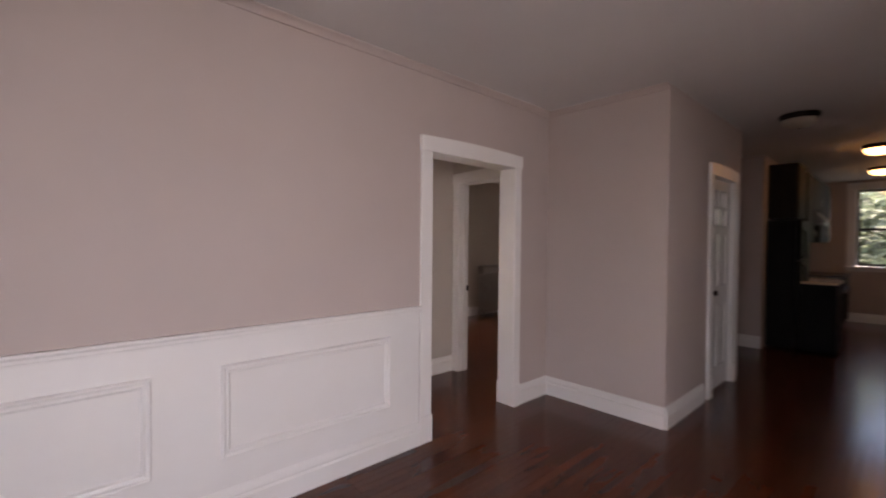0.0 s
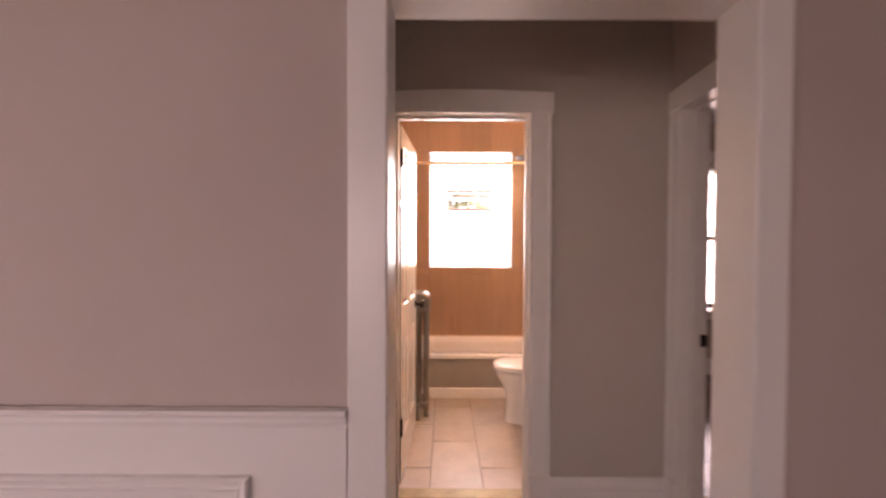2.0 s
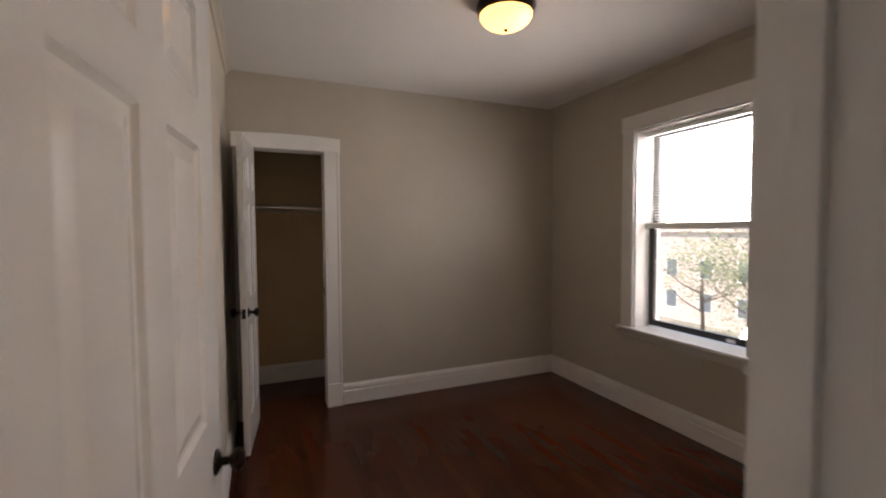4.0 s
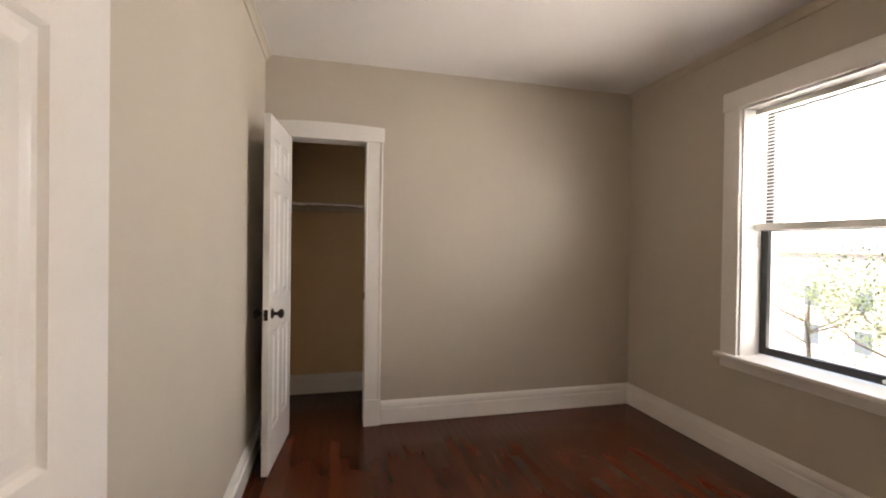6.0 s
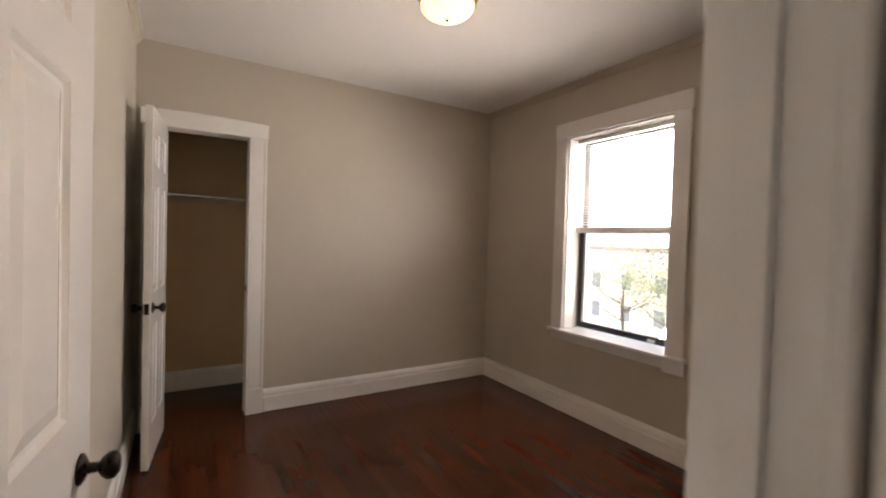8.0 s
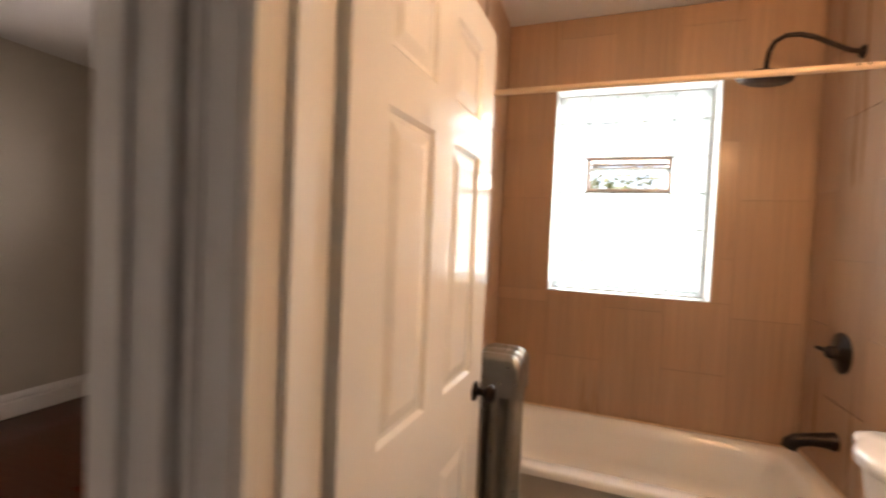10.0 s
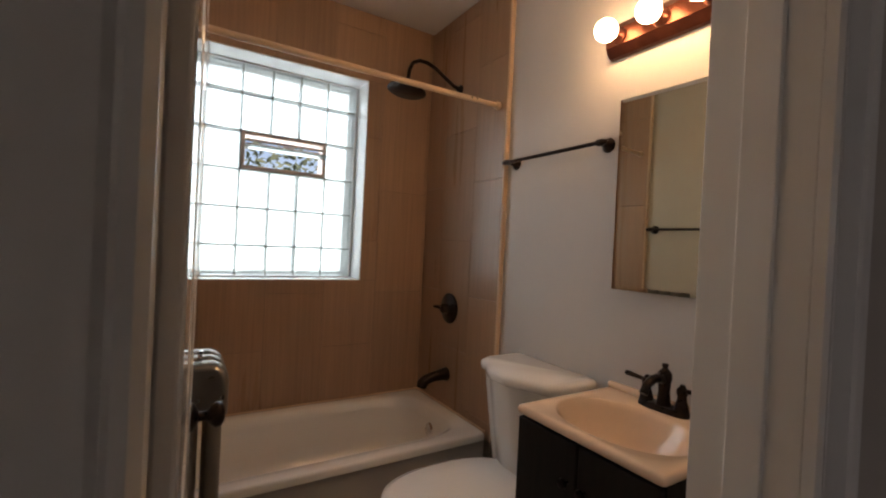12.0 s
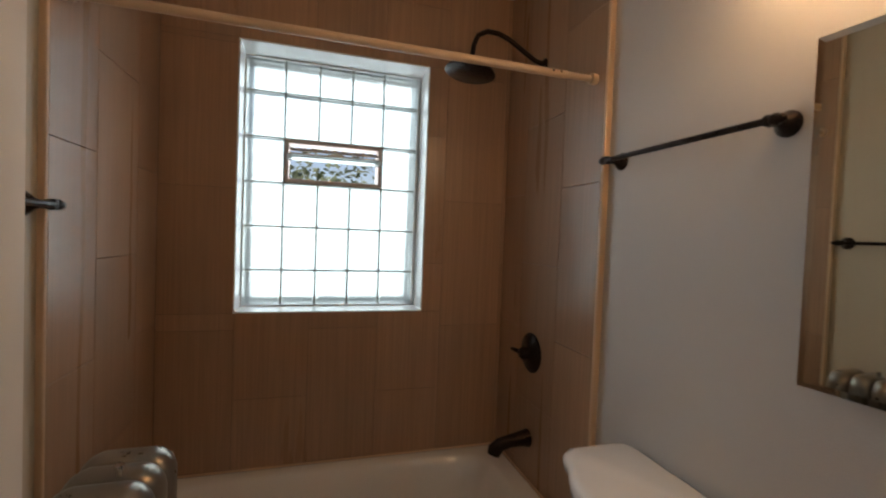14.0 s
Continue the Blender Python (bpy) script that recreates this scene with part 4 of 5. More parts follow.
# ---- living room wainscot and cornice ----
def wainscot():
    structure("wainscot_board", boxes((-4.5, 0.002, 0.013, 0.0205, 0.0, 0.93)), M_TRIM, "white painted wainscot below the chair rail", "wainscot")
    bm = bmesh.new()
    sweep(bm, [(0, 0), (0.008, 0), (0.010, 0.010), (0.016, 0.014), (0.016, 0.026), (0.024, 0.034), (0.030, 0.040), (0.030, 0.050), (0, 0.050)], (-4.5, 0.013, 0.911), (0.007, 0.013, 0.911), (0, -1, 0))
    structure("chair_rail", bm, M_TRIM, "white moulded chair rail", "chair rail", 40)
    baseboard([((-4.5, 0.013), (0.005, 0.013), (0, -1, 0))], "white wainscot baseboard")
    for x1 in (-0.242, -1.545, -2.848):
        x0 = x1 - 1.018
        prof = [(0.0, 0.0), (0.002, 0.015), (0.008, 0.021), (0.014, 0.019), (0.019, 0.011), (0.027, 0.010), (0.031, 0.014), (0.037, 0.012), (0.042, 0.004), (0.046, 0.0)]
        rings = [[Vector((x0 + d, 0.013 - h, 0.322 + d)), Vector((x1 - d, 0.013 - h, 0.322 + d)), Vector((x1 - d, 0.013 - h, 0.785 - d)), Vector((x0 + d, 0.013 - h, 0.785 - d))] for d, h in prof]
        structure("panel_moulding", loft(bmesh.new(), rings, False, False), M_TRIM, "white picture-frame moulding on the wainscot", "panel moulding")


wainscot()
COVE = [(0, 0), (0.042, 0), (0.040, -0.006), (0.026, -0.014), (0.014, -0.030), (0.010, -0.042), (0, -0.044)]


def cornice(runs, z, label):
    bm = bmesh.new()
    for a, b, out in runs:
        sweep(bm, COVE, (*a, z), (*b, z), out)
    structure("cornice", bm, M_LIVING if z == LIV else M_WALL, label, "cornice", 40)


cornice([((-4.5, 0.02), (1.54, 0.02), (0, -1, 0)), ((1.54, 0.02), (1.54, -1.035), (-1, 0, 0))], LIV, "slim painted cornice under the living room ceiling")
cornice([((-3.42, 0.345), (-1.32, 0.345), (0, 1, 0)), ((-3.42, 3.215), (-0.235, 3.215), (0, -1, 0))], BED, "slim painted cornice under the bedroom ceiling")


# ---- ceiling lamps ----
def flush_lamp(x, y, z, bowl, label, r=0.152):
    root = thing("ceiling_lamp", label, "ceiling lamp", (x, y, z), "flush ceiling lamps")
    part("pan", lathe(bmesh.new(), [(r * 0.55, 0), (r, -0.004), (r * 1.02, -0.018), (r * 0.97, -0.034), (r * 0.94, -0.05), (r * 0.90, -0.052), (0, -0.052)], seg=40), M_BRONZE, root, "dark bronze pan", 40)
    prof = [(r * 0.90 * math.cos(a), -0.052 - 0.074 * math.sin(a)) for a in [math.pi / 2 * i / 9 for i in range(9)]] + [(0, -0.126)]
    part("bowl", lathe(bmesh.new(), prof, seg=40), bowl, root, "alabaster glass bowl", 180)
    part("finial", lathe(bmesh.new(), [(0.010, -0.123), (0.011, -0.130), (0.006, -0.136), (0, -0.138)], seg=14), M_BRONZE, root, "", 50)


flush_lamp(-1.885, 1.75, BED, M_BOWL, "lit bronze flush ceiling lamp with an alabaster bowl")
flush_lamp(3.20, -1.56, LIV, M_BOWL_OFF, "unlit bronze flush ceiling lamp in the corridor")
flush_lamp(5.35, -2.0, LIV, M_BOWL_BRIGHT, "lit flush ceiling lamp in the kitchen")
flush_lamp(7.45, -1.95, LIV, M_BOWL_BRIGHT, "lit flush ceiling lamp near the kitchen window")


# ---- windows ----
def sash_window(name, label, m, w, z0, z1, depth, meet, blind_to=None, lower=M_SASH, trim_w=0.12, split_apron=False):
    """Double-hung window: local x across, y out of the room, wall face at y = 0."""
    root = thing(name, label, "window", m)
    root["kind"] = "structure"
    h = w / 2
    top = z1
    for s in (-1, 1):
        a, b = sorted((s * h, s * (h + trim_w)))
        part("casing_leg", boxes((a, b, -0.02, 0, z0, top), bevel=0.003), M_TRIM, root)
    part("casing_head", boxes((-h - trim_w - 0.006, h + trim_w + 0.006, -0.026, 0, top, top + 0.115), bevel=0.004), M_TRIM, root)
    part("window_sill", boxes((-h - trim_w - 0.02, h + trim_w + 0.02, -0.055, depth + 0.12, z0 - 0.028, z0), bevel=0.006), M_TRIM, root, "white window stool", 0)
    ap = bmesh.new()
    sweep(ap, [(0, 0), (0.012, 0), (0.018, 0.012), (0.018, 0.05), (0.024, 0.062), (0, 0.062)], (-h - trim_w, 0, z0 - 0.09), (h + trim_w - (0.135 if split_apron else 0), 0, z0 - 0.09), (0, -1, 0))
    part("apron", ap, M_TRIM, root, "", 40)
    if split_apron:
        part("apron_patch", boxes((h + trim_w - 0.128, h + trim_w + 0.004, -0.026, 0, z0 - 0.108, z0 - 0.030), bevel=0.004), M_TRIM, root, "separate white apron end block")
        part("sash_lift", boxes((h * 0.50, h * 0.50 + 0.05, depth - 0.018, depth - 0.001, z0 + 0.022, z0 + 0.040), bevel=0.003), M_PLATE, root, "pale sash lift")
    lin = bmesh.new()
    box(lin, -h - 0.001, -h + 0.012, 0, depth + 0.12, z0, top), box(lin, h - 0.012, h + 0.001, 0, depth + 0.12, z0, top), box(lin, -h + 0.012, h - 0.012, 0, depth + 0.12, top - 0.012, top + 0.001)
    part("reveal", lin, M_TRIM, root)

    def sash(nm, a, b, y, mat, rail=0.045):
        bm = bmesh.new()
        x = h - 0.014
        for it in ((-x, -x + rail, a, b), (x - rail, x, a, b), (-x + rail, x - rail, a, a + rail), (-x + rail, x - rail, b - rail * 0.8, b)):
            box(bm, it[0], it[1], y, y + 0.032, it[2], it[3], 0.003)
        s = part(nm, bm, mat, root)
        p = part("pane", boxes((-x + rail, x - rail, y + 0.014, y + 0.018, a + rail, b - rail * 0.8)), M_GLASS, s)
        p.visible_shadow = False
    sash("lower_sash", z0 + 0.01, meet + 0.02, depth, lower)
    sash("upper_sash", meet - 0.02, top - 0.014, depth + 0.036, lower)
    if blind_to:
        b = thing("window_blind", "white horizontal blind lowered over the upper sash", "blind", m)
        part("head_rail", boxes((-h + 0.016, h - 0.016, depth - 0.06, depth - 0.022, top - 0.045, top - 0.014), bevel=0.003), M_BLIND, b)
        part("bottom_rail", boxes((-h + 0.02, h - 0.02, depth - 0.056, depth - 0.028, blind_to - 0.03, blind_to + 0.012), bevel=0.004), M_BLIND, b)
        z = blind_to + 0.034
        data = None
        while z < top - 0.05:
            if data is None:
                sb = bmesh.new()
                prof = [(-0.0125, -0.003), (-0.006, 0.0), (0, 0.001), (0.006, 0.0), (0.0125, -0.003), (0.0125, -0.0036), (0.006, -0.0006), (0, 0.0004), (-0.006, -0.0006), (-0.0125, -0.0036)]
                sweep(sb, prof, (-h + 0.02, 0, 0), (h - 0.02, 0, 0), (0, 1, 0))
                data = finish("slat", sb, M_BLIND, 40)
            ob = new("slat", data)
            ob.parent = b
            ob.matrix_local = pose(0, depth - 0.042, z, 12, 0, 0)
            z += 0.0205
        for s in (-1, 1):
            part("cord", tube(bmesh.new(), [(s * h * 0.7, depth - 0.042, blind_to + 0.02), (s * h * 0.7, depth - 0.042, top - 0.04)], 0.0012, 6), M_BLIND, b)
    return root


sash_window("window_bedroom", "white cased double-hung window with a black lower sash", pose(-1.97, 3.215, 0), 0.86, 0.655, 2.165, 0.14, 1.435, 1.45, trim_w=0.112, split_apron=True)
sash_window("window_side_room", "white cased double-hung window with a blind", pose(3.0, 3.42, 0), 0.90, 0.66, 2.19, 0.115, 1.41, 1.42)
sash_window("window_kitchen", "white cased kitchen window with dark sashes", pose(9.1, -2.16, 0, 0, 0, -90), 1.18, 1.02, 2.44, 0.10, 1.70, None)
for k in range(2):
    sash_window("window_front", "white cased front window", pose(-2.17 + k * 1.14, -4.30, 0, 0, 0, 180), 1.06, 0.62, 2.23, 0.02, 1.42, None, M_TRIM, 0.06)
sash_window("window_living", "white cased living room window", pose(-3.30, -2.27, 0, 0, 0, 90), 1.06, 0.62, 2.23, 0.02, 1.42, None, M_TRIM, 0.06)


# ---- closet, outlet, cable ----
rod = thing("closet_rod", "dull metal hanging rod across the closet", "closet rod", (-3.80, 0.82, 1.605))
part("rod", tube(bmesh.new(), [(0, -0.474, 0.006), (0, 0.479, -0.006)], 0.014, 14), M_CHROME, rod, "", 50)
for s, y in ((1, -0.474), (-1, 0.479)):
    part("socket", lathe(bmesh.new(), [(0.028, 0), (0.028, 0.006), (0.019, 0.012), (0.019, 0.02), (0, 0.02)], pose(0, y, 0, -s * 90, 0, 0), 16), M_CHROME, rod, "", 50)
cl = thing("closet_cleat", "painted wooden cleat on the closet back wall", "cleat", (-4.2, 0.82, 1.62))
part("board", boxes((0, 0.018, -0.47, 0.475, -0.04, 0.04), bevel=0.003), M_WALL, cl)
ol = thing("wall_outlet", "white duplex wall outlet above the baseboard", "outlet", (-1.355, 3.215, 0.30))
part("plate", boxes((-0.036, 0.036, -0.006, 0, -0.058, 0.058), bevel=0.002), M_PLATE, ol)
for s in (-1, 1):
    part("receptacle", boxes((-0.017, 0.017, -0.009, -0.006, s * 0.026 - 0.014, s * 0.026 + 0.014), bevel=0.001), M_PLATE, ol)
cb = thing("cable_stub", "short grey cable poking out above the baseboard corner", "cable", (-3.38, 3.20, 0.18))
part("cable", tube(bmesh.new(), [(0.0, 0.012, -0.015), (0.02, 0.0, 0.0), (0.06, -0.006, 0.012), (0.10, -0.012, 0.045)], 0.005, 8), M_CHROME, cb, "", 50)
radiator_side = radiator((4.25, 3.28, 0), 8, M_SILVER, "silver painted cast-iron radiator under the side room wall")
radiator_side.matrix_world = pose(4.25, 3.27, 0, 0, 0, -90)


# ---- kitchen ----
fr = thing("refrigerator", "black refrigerator standing at the kitchen entrance", "refrigerator", (5.72, -1.10, 0))
part("body", boxes((-0.35, 0.35, -0.14, 0.165, 0.03, 1.735), bevel=0.012), M_BLACK, fr)
part("freezer_door", boxes((-0.35, 0.35, -0.200, -0.145, 1.20, 1.735), bevel=0.012), M_BLACK, fr)
part("fridge_door", boxes((-0.35, 0.35, -0.200, -0.145, 0.06, 1.19), bevel=0.012), M_BLACK, fr)
kb = thing("base_cabinet", "black kitchen base cabinet with a pale countertop edge", "cabinet", (5.72, -1.49, 0))
part("body", boxes((-0.35, 0.35, -0.165, 0.185, 0.03, 0.90), bevel=0.006), M_BLACK, kb)
part("countertop", boxes((-0.36, 0.36, -0.18, 0.187, 0.90, 0.93), bevel=0.005), M_MARBLE, kb)
uc = thing("wall_cabinet", "dark espresso wall cabinet above the refrigerator", "cabinet", (5.75, -1.09, 1.76), "kitchen wall cabinets")
part("body", boxes((-0.30, 0.33, -0.14, 0.168, 0, 0.74), bevel=0.003), M_ESPRESSO, uc)
for s_ in (0, 1):
    part("cabinet_door", boxes((-0.298 + s_ * 0.315, 0.012 + s_ * 0.315, -0.162, -0.142, 0.01, 0.73), bevel=0.004), M_ESPRESSO, uc)
for z0, z1 in ((1.24, 1.60), (0.75, 1.15)):
    part("handle", tube(bmesh.new(), [(-0.30, -0.200, z0), (-0.30, -0.232, z0 + 0.03), (-0.30, -0.232, z1 - 0.03), (-0.30, -0.200, z1)], 0.010, 10), M_BLACK, fr, "", 50)
for k in range(4):
    x = 6.12 + k * 0.62
    if k != 1:
        c = thing("base_cabinet", "dark espresso kitchen base cabinet", "cabinet", (x + 0.31, -1.23, 0), "kitchen base cabinets")
        part("body", boxes((-0.308, 0.308, -0.28, 0.305, 0.09, 0.88), bevel=0.003), M_ESPRESSO, c)
        part("toe_kick", boxes((-0.30, 0.30, -0.22, 0.30, 0, 0.09)), M_ESPRESSO, c)
        d = part("cabinet_door", boxes((-0.30, 0.30, -0.302, -0.282, 0.11, 0.70), bevel=0.004), M_ESPRESSO, c)
        part("handle", tube(bmesh.new(), [(0.24, -0.302, 0.55), (0.24, -0.33, 0.56), (0.24, -0.33, 0.66), (0.24, -0.302, 0.67)], 0.006, 8), M_CHROME, d, "", 50)
        part("drawer", boxes((-0.30, 0.30, -0.302, -0.282, 0.715, 0.87), bevel=0.004), M_ESPRESSO, c)
    u = thing("wall_cabinet", "dark espresso kitchen wall cabinet", "cabinet", (x + 0.31, -1.09, 1.95 if k == 1 else 1.45), "kitchen wall cabinets")
    lowz, hz = 0.0, (0.5 if k == 1 else 1.0)
    part("body", boxes((-0.308, 0.308, -0.15, 0.168, lowz, hz), bevel=0.003), M_ESPRESSO, u)
    d = part("cabinet_door", boxes((-0.30, 0.30, -0.172, -0.152, lowz + 0.01, hz - 0.01), bevel=0.004), M_ESPRESSO, u)
    part("handle", tube(bmesh.new(), [(0.24, -0.172, 0.06), (0.24, -0.20, 0.07), (0.24, -0.20, 0.17), (0.24, -0.172, 0.18)], 0.006, 8), M_CHROME, d, "", 50)
ct = thing("kitchen_worktop", "dark stone kitchen worktop beside the stove", "worktop", (7.7, -1.24, 0.88))
for a, b in ((-1.58, -0.97), (-0.33, 0.93)):
    part("slab", boxes((a, b, -0.315, 0.315, 0, 0.035), bevel=0.005), M_GRANITE, ct)
sv = thing("stove", "black freestanding kitchen stove", "stove", (7.05, -1.24, 0))
part("body", boxes((-0.30, 0.30, -0.30, 0.30, 0.02, 0.90), bevel=0.006), M_BLACK, sv)
part("oven_door", boxes((-0.29, 0.29, -0.335, -0.302, 0.22, 0.74), bevel=0.008), M_BLACK, sv)
part("oven_handle", tube(bmesh.new(), [(-0.24, -0.335, 0.70), (-0.24, -0.365, 0.70), (0.24, -0.365, 0.70), (0.24, -0.335, 0.70)], 0.010, 10), M_CHROME, sv, "", 50)
part("back_guard", boxes((-0.30, 0.30, 0.24, 0.30, 0.90, 1.06), bevel=0.006), M_BLACK, sv)
for a in (-0.14, 0.14):
    for b in (-0.13, 0.11):
        part("burner", lathe(bmesh.new(), [(0.085, 0), (0.085, 0.012), (0.07, 0.016), (0, 0.016)], pose(a, b, 0.90), 20), M_BLACK, sv, "", 50)
hd = thing("range_hood", "pale metal range hood above the stove", "range hood", (7.05, -1.15, 1.70))
part("hood", loft(bmesh.new(), [[Vector((-0.30, -0.25, 0)), Vector((0.30, -0.25, 0)), Vector((0.30, 0.228, 0)), Vector((-0.30, 0.228, 0))], [Vector((-0.30, -0.25, 0.06)), Vector((0.30, -0.25, 0.06)), Vector((0.30, 0.228, 0.06)), Vector((-0.30, 0.228, 0.06))],
                                [Vector((-0.28, -0.1, 0.249)), Vector((0.28, -0.1, 0.249)), Vector((0.28, 0.228, 0.249)), Vector((-0.28, 0.228, 0.249))]]), M_CHROME, hd)


# ---- outdoors ----
structure("ground", boxes((-600, 600, -600, 600, -7.2, -7.0)), M_GRASS, "lawn and street far below the flat", "ground")


def crown_mesh(seed, r, h, count, leaf=0.11):
    rng = random.Random(seed)
    lobes = [(Vector((rng.uniform(-0.5, 0.5) * r, rng.uniform(-0.5, 0.5) * r, rng.uniform(-0.35, 0.45) * h)), rng.uniform(0.35, 0.6) * r) for _ in range(13)]
    bm = bmesh.new()
    for _ in range(count):
        c, lr = rng.choice(lobes)
        d = Vector((rng.gauss(0, 1), rng.gauss(0, 1), rng.gauss(0, 1))).normalized()
        p = c + d * lr * rng.uniform(0.6, 1.05)
        s = rng.uniform(0.45, 1.0) * leaf
        u = Vector((rng.gauss(0, 1), rng.gauss(0, 1), rng.gauss(0, 0.7))).normalized()
        v = u.orthogonal().normalized()
        n = u.cross(v)
        bm.faces.new([bm.verts.new(p - u * s), bm.verts.new(p + v * s * 0.45 + n * s * 0.1), bm.verts.new(p + u * s), bm.verts.new(p - v * s * 0.45 + n * s * 0.1)])
    me = bpy.data.meshes.new("crown")
    bm.to_mesh(me)
    bm.free()
    me.materials.append(M_LEAF)
    return me


def tree(at, seed, r, top, count=8000, leaf=0.11):
    root = thing("tree", "broad leafy green tree with a grey-brown trunk", "tree", at, "trees outside")
    rng = random.Random(seed)
    part("trunk", tube(bmesh.new(), [(0, 0, 0), (0.05, 0.02, top * 0.3), (-0.04, 0.06, top * 0.6), (0.02, 0, top * 0.9)], [0.17, 0.13, 0.09, 0.04], 10), M_BARK, root, "", 60)
    for k in range(6):
        a = 2 * math.pi * k / 6 + rng.uniform(-0.3, 0.3)
        z = top * rng.uniform(0.4, 0.65)
        e = Vector((math.cos(a) * r * 0.7, math.sin(a) * r * 0.7, z + r * 0.5))
        part("limb", tube(bmesh.new(), [(0, 0, z), (e.x * 0.5, e.y * 0.5, z + r * 0.18), tuple(e)], [0.06, 0.04, 0.015], 8), M_BARK, root, "", 60)
    c = new("crown", crown_mesh(seed, r, r * 1.1, count, leaf))
    c.parent, c.location = root, (0, 0, top * 0.82)
    return root


t1 = tree((-15.2, 27.0, -7.0), 3, 3.8, 6.6, 3200, 0.13)
t2 = tree((3.2, 11.5, -7.0), 5, 3.2, 9.6, 6500, 0.14)
t3 = tree((15.5, -3.4, -7.0), 8, 3.2, 9.4, 24000, 0.15)
copy_thing(t2, pose(0.0, 12.0, -7.0, 0, 0, 110))
copy_thing(t2, pose(8.8, 12.2, -7.2, 0, 0, 40))
copy_thing(t1, pose(-20.5, 29.0, -7.2, 0, 0, 70))
copy_thing(t1, pose(-9.5, 25.5, -7.6, 0, 0, 160))
copy_thing(t3, pose(17.5, 0.5, -7.0, 0, 0, 200))
copy_thing(t3, pose(18.5, -4.6, -6.6, 0, 0, 80))
copy_thing(t3, pose(16.5, -1.8, -6.8, 0, 0, 300))


def far_house(at, w, d, h, rows, cols):
    root = thing("apartment_building", "pale brick apartment building across the street", "building", at)
    part("wall", boxes((-w / 2, w / 2, 0, d, 0, h)), M_BRICK, root)
    part("roof", boxes((-w / 2 - 0.2, w / 2 + 0.2, -0.2, d + 0.2, h, h + 0.35)), M_BRICK, root)
    for r in range(rows):
        for c in range(cols):
            x, z = -w / 2 + (c + 0.5) * w / cols, 1.2 + r * 2.9
            wd = part("window", boxes((x - 0.62, x + 0.62, -0.05, 0.02, z - 0.06, z), (x - 0.62, x - 0.55, -0.04, 0.02, z, z + 1.6), (x + 0.55, x + 0.62, -0.04, 0.02, z, z + 1.6), (x - 0.55, x + 0.55, -0.04, 0.02, z + 1.54, z + 1.6)), M_PLATE, root)
            part("pane", boxes((x - 0.55, x + 0.55, -0.02, 0.01, z, z + 1.54)), M_PANE, wd)


far_house((-22.0, 36.0, -7.0), 30.0, 10.0, 8.1, 2, 9)


# ---- floor strips ----
PLANKS = {}
rest = []


def strip_floor(x0, x1, y0, y1, seed, single):
    rng = random.Random(seed)
    w = 0.057
    y = math.floor(y0 / w) * w
    while y < y1:
        a, b = max(y, y0), min(y + w, y1)
        x = x0 - rng.uniform(0, 0.9)
        while x < x1:
            length = rng.choice((0.75, 0.9, 1.05, 1.2, 1.35, 1.5, 1.65))
            p, q = max(x, x0), min(x + length, x1)
            x += length
            if q - p < 0.01 or b - a < 0.004:
                continue
            if not single:
                rest.append((p, q, a, b))
                continue
            key = (round(q - p, 3), round(b - a, 3))
            if key not in PLANKS:
                l2, w2 = (q - p) / 2, (b - a) / 2
                bm = boxes((-l2 + 0.0006, l2 - 0.0006, -w2 + 0.0008, w2 - 0.0008, -0.0015, 0.0))
                PLANKS[key] = finish("plank", bm, M_FLOOR)
            ob = new("plank", PLANKS[key])
            ob.parent = floor
            ob.location = ((p + q) / 2, (a + b) / 2, 0)
        y += w


strip_floor(-3.45, -0.25, 0.33, 3.24, 1, True)
strip_floor(-0.25, 1.54, 0.02, 1.175, 2, True)
strip_floor(-0.6, 1.56, -1.1, 0.02, 3, True)
strip_floor(-4.5, -0.6, -4.3, 0.02, 4, False)
strip_floor(-0.6, 1.56, -4.3, -1.1, 5, False)
strip_floor(1.56, 9.1, -4.3, 0.02, 6, False)
strip_floor(-4.2, -3.45, 0.33, 1.30, 7, False)
strip_floor(1.54, 5.2, 0.02, 3.42, 8, False)
verts, faces = [], []
for p, q, a, b in rest:
    i = len(verts)
    g = 0.0006
    for z in (-0.0015, 0.0):
        verts += [(p + g, a + g, z), (q - g, a + g, z), (q - g, b - g, z), (p + g, b - g, z)]
    faces += [(i + 4, i + 5, i + 6, i + 7), (i, i + 1, i + 5, i + 4), (i + 1, i + 2, i + 6, i + 5), (i + 2, i + 3, i + 7, i + 6), (i + 3, i, i + 4, i + 7)]
me = bpy.data.meshes.new("planks")
me.from_pydata(verts, [], faces)
me.materials.append(M_FLOOR)
pl = new("planks", me)
pl.parent = floor
pl["kind"] = "stuff"


# ---- wall and floor tiles ----
def cut(rect, hole):
    """The rectangles that are left of rect (a0, a1, b0, b1) outside hole."""
    a0, a1, b0, b1 = rect
    h0, h1, k0, k1 = hole
    if a1 <= h0 or a0 >= h1 or b1 <= k0 or b0 >= k1:
        return [rect]
    out = []
    if b0 < k0:
        out.append((a0, a1, b0, k0))
    if b1 > k1:
        out.append((a0, a1, k1, b1))
    m0, m1 = max(b0, k0), min(b1, k1)
    if a0 < h0:
        out.append((a0, h0, m0, m1))
    if a1 > h1:
        out.append((h1, a1, m0, m1))
    return out


TILES = {}


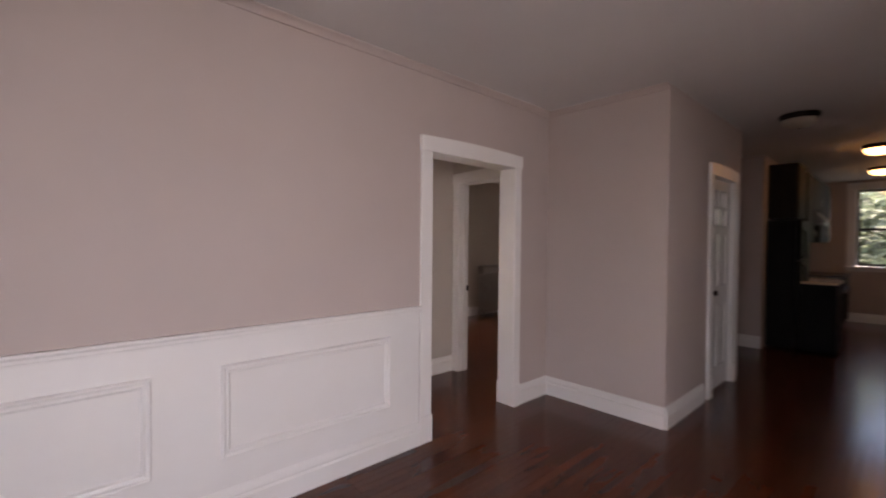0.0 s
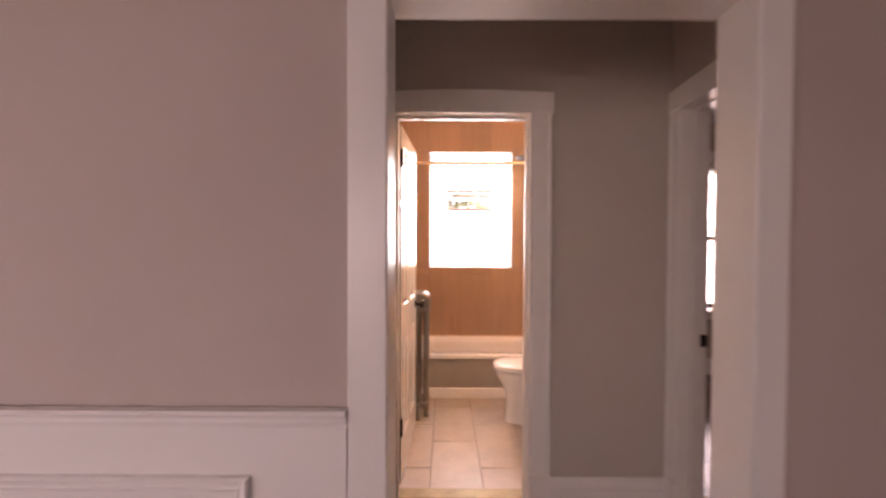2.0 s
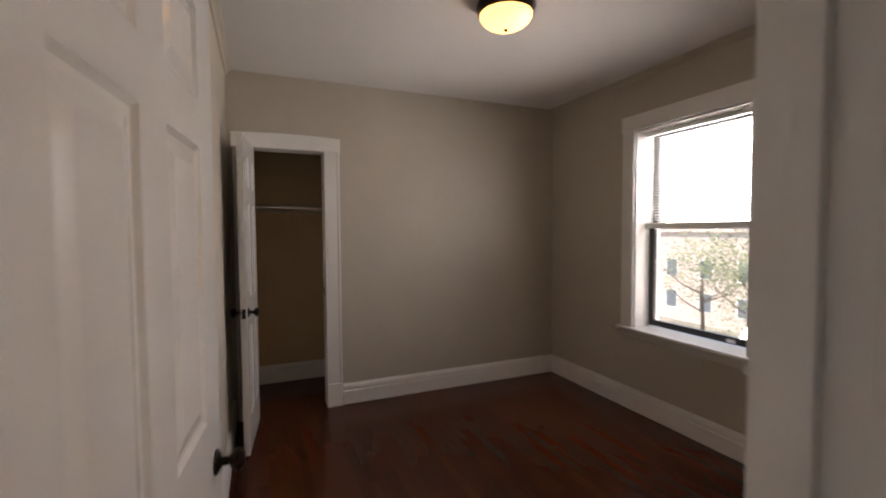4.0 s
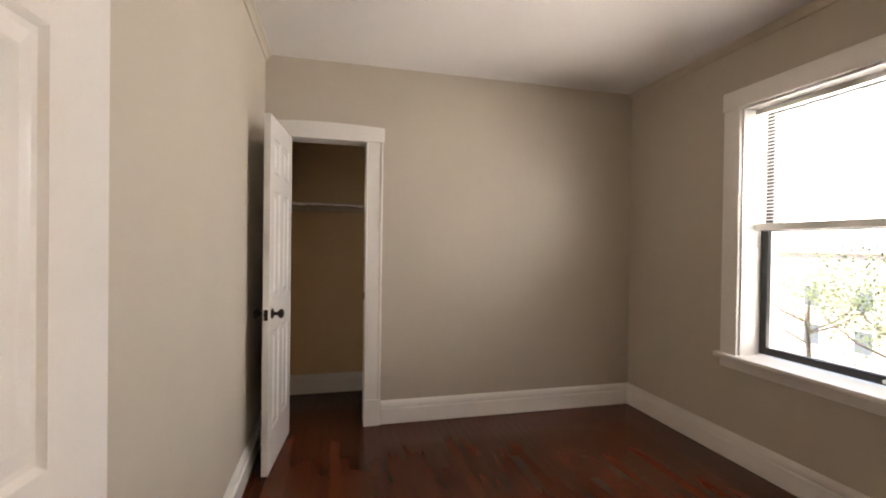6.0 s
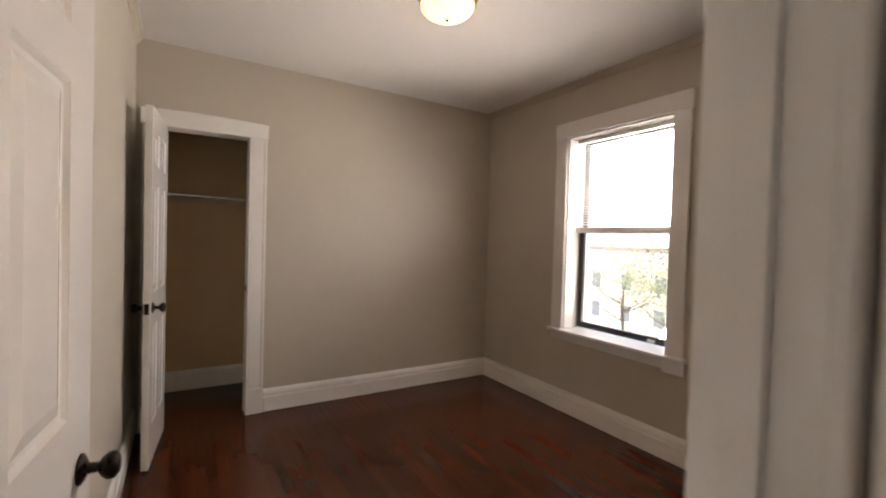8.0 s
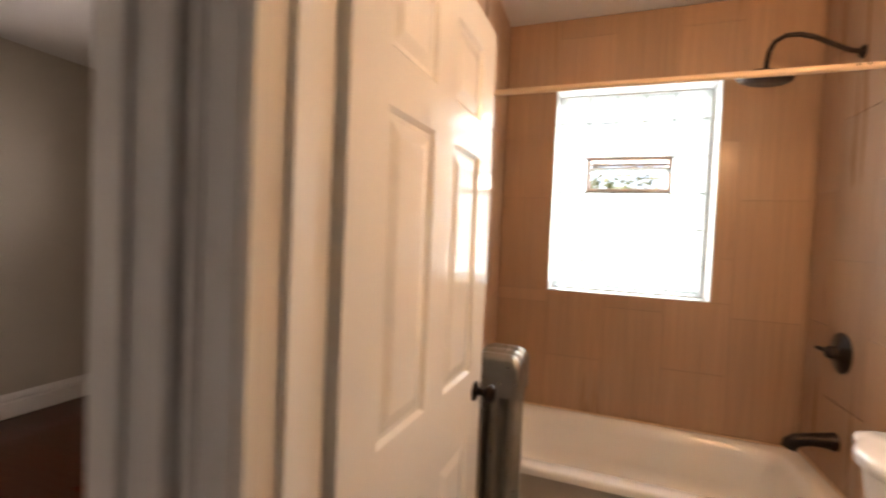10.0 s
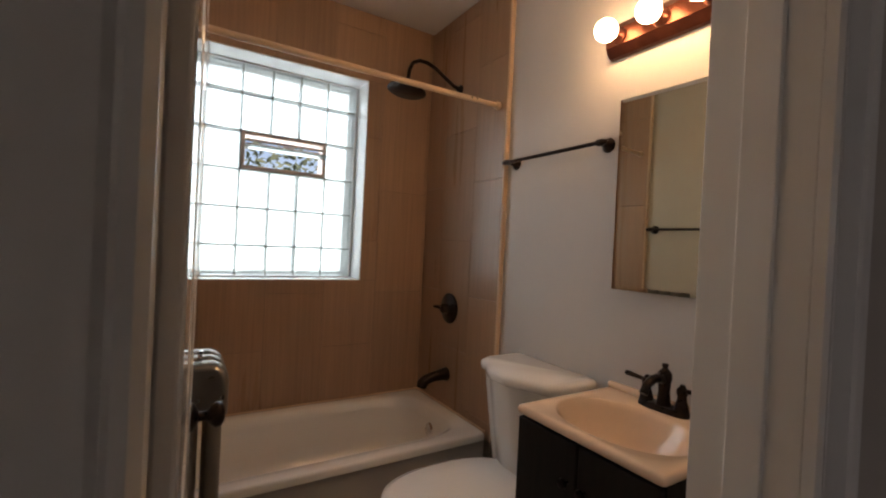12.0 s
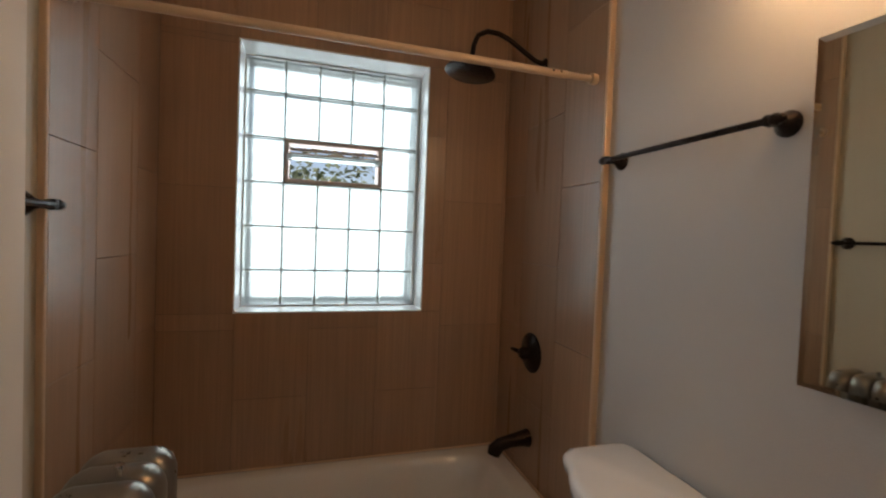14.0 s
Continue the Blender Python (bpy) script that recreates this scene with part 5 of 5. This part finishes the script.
def tile_object(parent, rect, plane, mat, thick, g=0.0008):
    """One tile: rect is (a0, a1, b0, b1) in the plane; plane says how it lies."""
    a0, a1, b0, b1 = rect
    if a1 - a0 < 0.008 or b1 - b0 < 0.008:
        return
    kind, at = plane
    key = (kind, mat.name, round(a1 - a0, 3), round(b1 - b0, 3))
    if key not in TILES:
        l, h, e = (a1 - a0) / 2 - g, (b1 - b0) / 2 - g, 0.0014
        ring = [(-1, -1), (1, -1), (1, 1), (-1, 1)]

        def lay(u, v, w):
            return Vector((u, -w, v)) if kind == "y" else Vector((-w, u, v)) if kind == "x-" else Vector((w, u, v)) if kind == "x+" else Vector((u, v, w))
        rings = [[lay(s * l, t * h, 0) for s, t in ring], [lay(s * l, t * h, thick - e) for s, t in ring], [lay(s * (l - e), t * (h - e), thick) for s, t in ring]]
        TILES[key] = finish("tile", loft(bmesh.new(), rings, False, True), mat)
    ob = new("tile", TILES[key])
    ob.parent = parent
    u, v = (a0 + a1) / 2, (b0 + b1) / 2
    ob.location = (u, at, v) if kind == "y" else (at, u, v) if kind[0] == "x" else (u, v, at)


def tile_wall(name, plane, a0, a1, z0, z1, first, joints, holes=(), label=""):
    """Upright 0.31 x 0.61 m tiles in half bond; first: a column's edge, joints: a joint's height in even and odd columns."""
    w, h = 0.313, 0.62
    kind, at = plane
    field = structure(name, bmesh.new(), M_GROUT, label, "tile wall")
    k = math.floor((a0 - first) / w)
    while first + k * w < a1:
        c0, c1 = max(first + k * w, a0), min(first + (k + 1) * w, a1)
        j = joints[k % 2]
        n = math.floor((z0 - j) / h)
        while j + n * h < z1:
            r0, r1 = max(j + n * h, z0), min(j + (n + 1) * h, z1)
            rects = [(c0, c1, r0, r1)]
            for hole in holes:
                rects = [piece for rc in rects for piece in cut(rc, hole)]
            for rc in rects:
                tile_object(field, rc, plane, M_TILE, 0.010)
            n += 1
        k += 1
    return field


gr = bmesh.new()
for rc in cut((TX0 - 0.008, TX1 + 0.008, 0.36, BATH - 0.002), (0.094, 0.944, 1.10, 2.292)):
    box(gr, rc[0], rc[1], 3.376, 3.3875, rc[2], rc[3])
structure("wall_tile_grout", gr, M_GROUT, "grout bed behind the window wall tiles", "wall")
tile_wall("tile_wall_north", ("y", 3.3845), TX0, TX1, 0.36, BATH - 0.002, 0.413, (1.027, 0.717), [(0.094, 0.944, 1.10, 2.292)], "brown striated wall tiles round the glass block window")
tile_wall("tile_wall_east", ("x-", TX1 + 0.0095), 2.602, 3.374, 0.36, BATH - 0.002, 2.851, (1.365, 1.683), (), "brown striated wall tiles behind the shower fittings")
tile_wall("tile_wall_west", ("x+", TX0 - 0.0095), 2.602, 3.374, 0.36, BATH - 0.002, 2.851, (1.365, 1.683), (), "brown striated wall tiles at the tub's closed end")
for k in range(-2, 5):
    c0, c1 = max(0.175 + k * 0.298, PX0), min(0.175 + (k + 1) * 0.298, PX1)
    if c1 <= c0:
        continue
    j = (1.829, 1.487)[k % 2]
    n = -2
    while j + n * 0.61 < 2.66:
        r0, r1 = max(j + n * 0.61, 1.262), min(j + (n + 1) * 0.61, 2.66)
        if r1 > r0:
            tile_object(bath_floor, (c0, c1, r0, r1), ("z", BF - 0.0105), M_FTILE, 0.0105, 0.0022)
        n += 1
